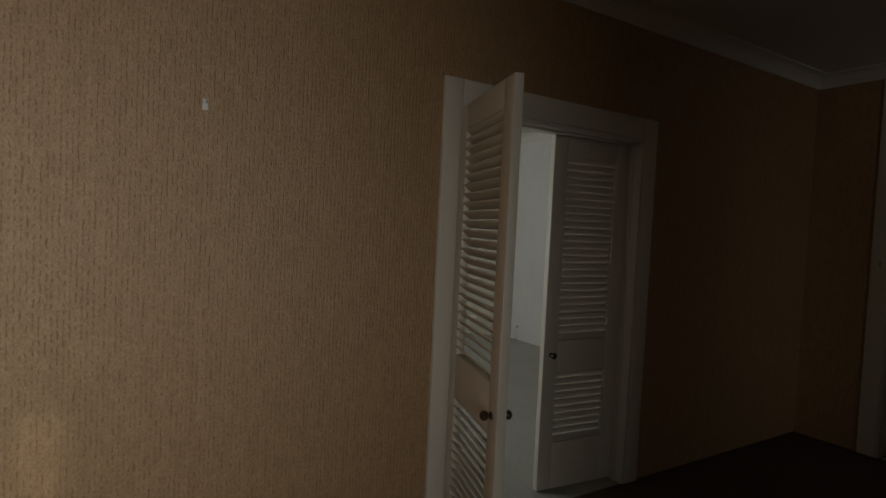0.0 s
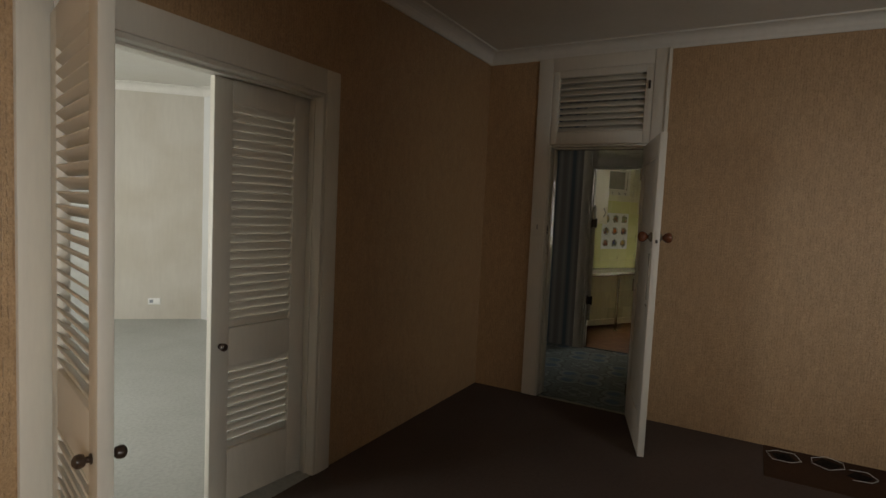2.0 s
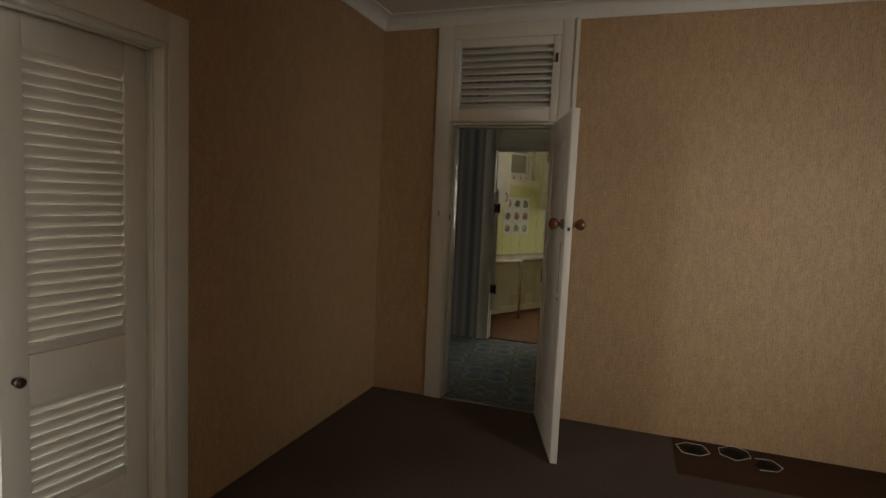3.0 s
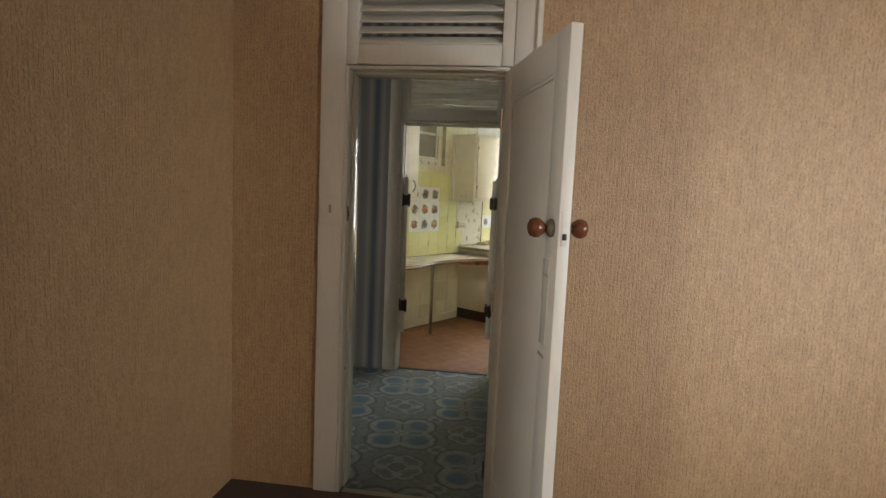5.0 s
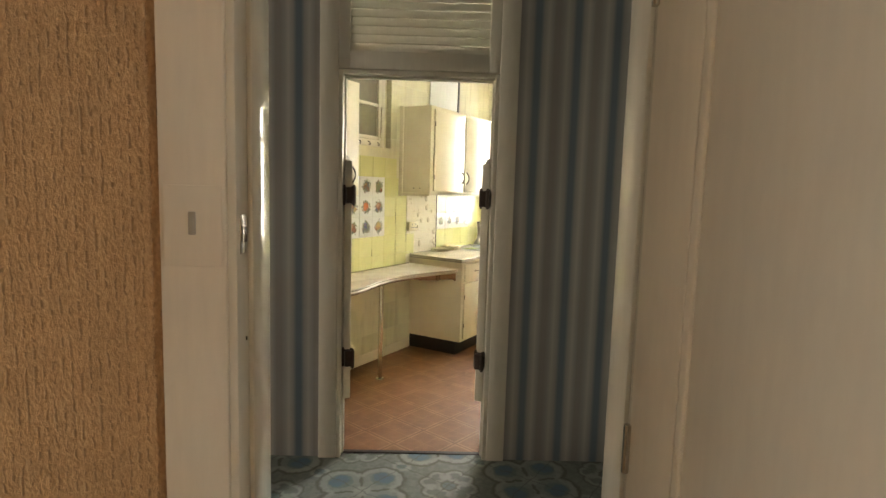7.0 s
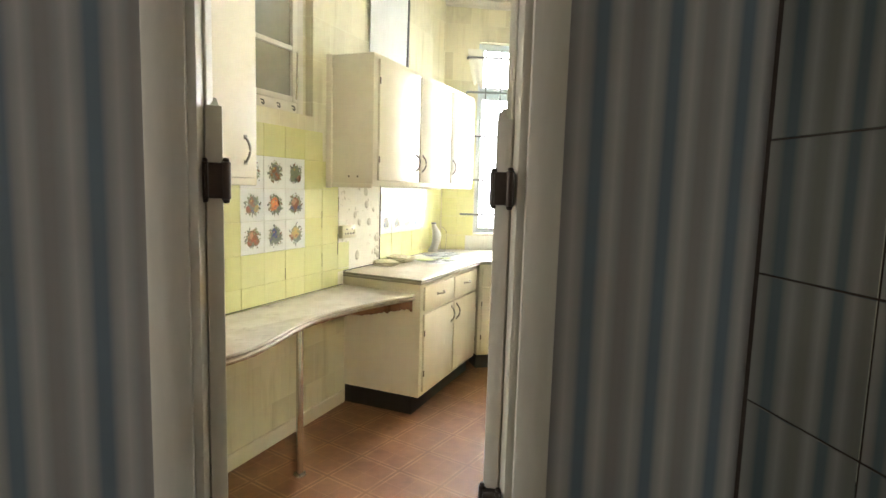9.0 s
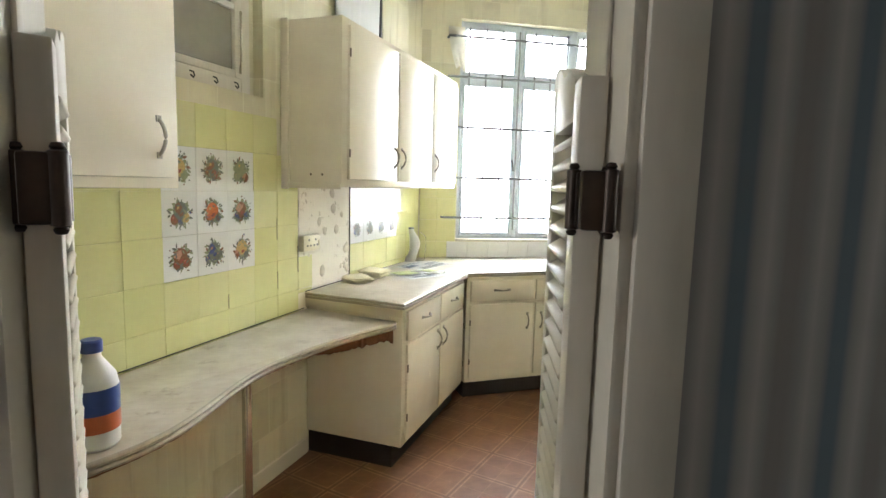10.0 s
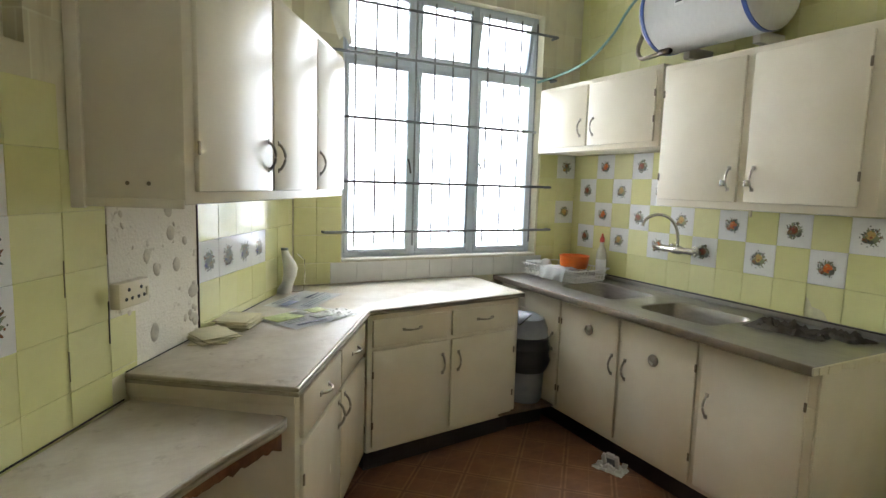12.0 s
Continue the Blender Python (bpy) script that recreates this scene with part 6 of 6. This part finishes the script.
# ---- tiles ----
def flower_mesh(seed, size, kinds, tight=1.0):
    """A fruit spray of thin glazed shapes on a tile face (local -y outwards): leaves, berries, shaded fruits."""
    rnd = random.Random(seed)
    mats = [LEAFG, LEAFD, FRED, FORANGE, FBLUE, FYEL, FBROWN, FPINK]
    bm = bmesh.new()
    lift = [0.0003]

    def blob(x, z, rx, rz, turn, mi, n=10, rough=0.10, point=0.0):
        lift[0] += 0.000022
        h = lift[0]
        c = bm.verts.new((x, -h - 0.0004, z))
        ring = []
        for k in range(n):
            a = math.tau * k / n
            q = rnd.uniform(1 - rough, 1 + rough)
            dx = rx * math.cos(a) * q
            dz = rz * math.sin(a) * q * (1 - point * abs(math.cos(a)) ** 2)
            ring.append(bm.verts.new((x + dx * math.cos(turn) - dz * math.sin(turn), -h, z + dx * math.sin(turn) + dz * math.cos(turn))))
        for k in range(n):
            bm.faces.new((c, ring[(k + 1) % n], ring[k])).material_index = mi

    for k in range(34):
        a = math.tau * k / 34 + rnd.uniform(-0.16, 0.16)
        d = rnd.uniform(0.42, 0.80) * size
        blob(d * math.cos(a), d * math.sin(a) * 0.97, size * rnd.uniform(0.13, 0.24), size * rnd.uniform(0.05, 0.10), a + rnd.uniform(-0.8, 0.8), rnd.choice((0, 0, 0, 1, 1, 6)), 8, 0.12, 0.6)
    for k in range(13):
        a, d = rnd.uniform(0, math.tau), rnd.uniform(0.62, 0.98) * size
        q = size * rnd.uniform(0.04, 0.075)
        blob(d * math.cos(a), d * math.sin(a), q, q, 0, rnd.choice((kinds[-1], 1, 1, 6)), 8, 0.06)
    layout = [(rnd.uniform(-0.10, 0.10), rnd.uniform(0.02, 0.16), 0.47 * tight), (rnd.uniform(-0.44, -0.28), rnd.uniform(-0.36, -0.16), 0.29), (rnd.uniform(0.26, 0.42), rnd.uniform(-0.36, -0.12), 0.30), (rnd.uniform(-0.1, 0.15), -0.42, 0.22)]
    for k in (3, 1, 2, 0):
        dx, dz, q = layout[k]
        kind = kinds[k % len(kinds)]
        blob(dx * size, dz * size, q * size, q * size * 1.04, 0, {2: 6, 3: 3, 5: 5, 7: 6, 0: 0}.get(kind, 1), 14, 0.04)
        blob((dx - 0.02) * size, (dz + 0.02) * size, q * size * 0.88, q * size * 0.92, 0, kind, 14, 0.04)
        blob((dx + 0.14 * q) * size, (dz - 0.34 * q) * size, q * size * 0.55, q * size * 0.36, 0.5, 2 if kind in (3, 7, 5) else kind, 10, 0.10)
        blob((dx - 0.30 * q) * size, (dz + 0.34 * q) * size, q * size * 0.34, q * size * 0.24, 0.7, 5 if kind in (3, 5, 0, 6) else 7, 10, 0.10)
    for k in range(12):
        a, d = rnd.uniform(0, math.tau), rnd.uniform(0.32, 0.68) * size
        blob(d * math.cos(a), d * math.sin(a), size * 0.15, size * 0.055, a + rnd.choice((-1.2, 1.2)), rnd.choice((0, 0, 1)), 8, 0.1, 0.6)
    return mesh_of(bm, "fruit_motif", mats, False)


KINDS = [[5, 2, 0, 6], [6, 6, 2, 6], [0, 0, 7, 1], [6, 2, 5, 4], [3, 3, 6, 6], [7, 4, 4, 2], [7, 2, 2, 1], [4, 4, 1, 4], [5, 7, 1, 4]]
BIGFRUIT = [flower_mesh(20 + k, 0.066, kd, 1.08) for k, kd in enumerate(KINDS)]
GREYFRUIT = [flower_mesh(60 + k, 0.055, [1, 4, 6, 1]) for k in range(4)]
SMALLFRUIT = [flower_mesh(40 + k, 0.050, kd, 0.9) for k, kd in enumerate(([5, 6, 0, 1], [7, 2, 5, 1], [2, 6, 1, 1], [6, 5, 0, 1], [3, 7, 1, 1], [5, 0, 6, 6]))]
TILE_MESHES = {}


def tile(parent, x, z, w, h, white=False, fruit=None, m=None):
    """One glazed tile on a wall face; its lower corner at local (x, z), outer face towards local -y."""
    key = (round(w, 3), round(h, 3), white)
    if key not in TILE_MESHES:
        TILE_MESHES[key] = mesh_of(soft_box(0.0004, w - 0.0004, -0.006, 0.0, 0.0004, h - 0.0004, 0.001, 1), "tile", WTILE if white else YTILE, True)
    ob = new("tile", TILE_MESHES[key])
    ob.parent = parent
    base = m if m is not None else Matrix()
    ob.matrix_basis = base @ pose(x, -0.0006, z, random.uniform(-0.5, 0.5), 0, random.uniform(-0.5, 0.5))
    if fruit is not None:
        f = new("fruit_motif", fruit)
        f.parent = ob
        f.matrix_basis = pose(w / 2, -0.0062, h / 2)


P, PH = 0.1655, 0.1645
# slanting wall: yellow field with nine fruit tiles
for j in range(6):
    z = 1.059 + (j - 2) * PH
    for i in range(-13, 3):
        x = -0.398 + (i - 1) * P
        if x < -2.28:
            continue
        col, row = i + 2, j - 2
        fruit = 0 <= col <= 2 and 0 <= row <= 2
        if x > -0.08:
            continue
        if j == 5 and x + P > -0.188 + 0.02:
            continue
        if x < -1.2 and z > 1.45:
            continue
        tile(wall_left, x, z, P, PH, fruit, BIGFRUIT[(2 - row) * 3 + col] if fruit else None)
tile(wall_left, -0.066, 0.894, 0.125, PH)
tile(wall_left, -0.066, 0.873, 0.125, 0.020)
for j, (z, h) in enumerate(((0.873, 0.036), (0.910, PH), (1.0745, PH), (1.239, PH))):
    for i in range(7):
        x = 0.458 + i * P
        w = min(P, S1 - 0.012 - x)
        if w > 0.03:
            fr = j == 2 and 0 <= i < 4
            tile(wall_left, x, z, w, h, fr, GREYFRUIT[i % 4] if fr else None)
# window wall: white row below the sill, yellow beside the window
MW = pose(WIN_X, 0, 0, 0, 0, -90)
for k in range(10):
    tile(wall_window, -0.470 + 0.1675 * k, 0.873, 0.1675 if k < 9 else 0.080, 0.126, True, None, MW)
for z, h in ((0.873, 0.128), (1.003, P), (1.17, P), (1.336, P)):
    tile(wall_window, -0.690, z, 0.134, h, False, None, MW)
    tile(wall_window, -0.556, z, 0.150 if z > 1 else 0.085, h, False, None, MW)
for j in range(5):
    for i in range(2):
        z = 0.905 + P * j
        fr = i == 1 and j in (2, 4)
        tile(wall_window, 1.063 + 0.006 if i == 0 else 1.063 + P, z, P - 0.006 if i == 0 else P, P, fr, SMALLFRUIT[(i + 2 * j) % 6] if fr else None, MW)
# sink wall: checkerboard of fruit tiles and plain yellow above
MS = pose(WIN_X, SINK_Y, 0, 0, 0, 180)
x0 = WIN_X - 8.532 - 10 * P
for j in range(13):
    z = 0.905 + P * j
    if 5 <= j <= 6:
        continue
    for i in range(0, 20):
        x = x0 + P * i
        if x < -0.17 or x > WIN_X - KIT_X0 - 0.1:
            continue
        xx, w = (0.0, P + x) if x < 0 else (x, P)
        if w < 0.02:
            continue
        fr = 1 <= j <= 4 and (i + j) % 2 == 0 and w > 0.8 * P
        if j == 0 and i == 11:
            bt_ = [(0, 0.62), (0.12, 0.50), (0.2, 0.34), (0.42, 0.30), (0.55, 0.22), (0.68, 0.0), (0.995, 0.0), (0.995, 0.995), (0, 0.995)]
            ob = part("broken_tile", moved(prism([(P * u, P * v) for u, v in bt_], 0.0006, 0.0066, 0.0008), MS @ pose(xx, 0, z, 90, 0, 0)), YTILE, wall_sink)
            continue
        tile(wall_sink, xx, z, w, P, fr, SMALLFRUIT[(5 * i + 3 * j) % 6] if fr else None, MS)

# marks and open joints
endp = bpy.data.objects["wall_cabinet"]
for y in (0.10, 0.16):
    part("screw_cap", moved(lathe([(0.006, 0), (0.006, 0.0015), (0.001, 0.002)], 10), pose(-0.0005, y, 1.47, 0, -90, 0)), OLDHINGE, endp)
bj = structure("trim_bench_joint", moved(soft_box(S0 + 0.1, -0.02, -0.012, -0.0068, 0.7885, 0.7925, 0.001), WALL_L), PLINTH, "dark joint line behind the bench", "joint")
structure("trim_worktop_joint", moved(soft_box(-0.005, 1.2, -0.011, -0.0068, 0.8725, 0.8765, 0.001), WALL_L), PLINTH, "dark joint line behind the worktop", "joint")
structure("trim_cracked_joint", moved(soft_box(-0.0725, -0.0675, -0.0085, -0.0005, 0.985, 1.115, 0.001), WALL_L), PLINTH, "dark cracked joint between tiles", "joint")
RUN = plain("brown_dirt_run", (0.20, 0.175, 0.09), 0.7, 0, 0.5, 60)
for x, z, h in ((-0.2335, 0.925, 0.085), (-0.237, 1.16, 0.10), (-0.5655, 0.90, 0.06), (-0.0665, 1.255, 0.09)):
    structure("trim_dirt_run", moved(soft_box(x - 0.0016, x + 0.0016, -0.0082, -0.0055, z, z + h, 0.0008), WALL_L), RUN, "thin brown dirt run down a tile joint", "stain")
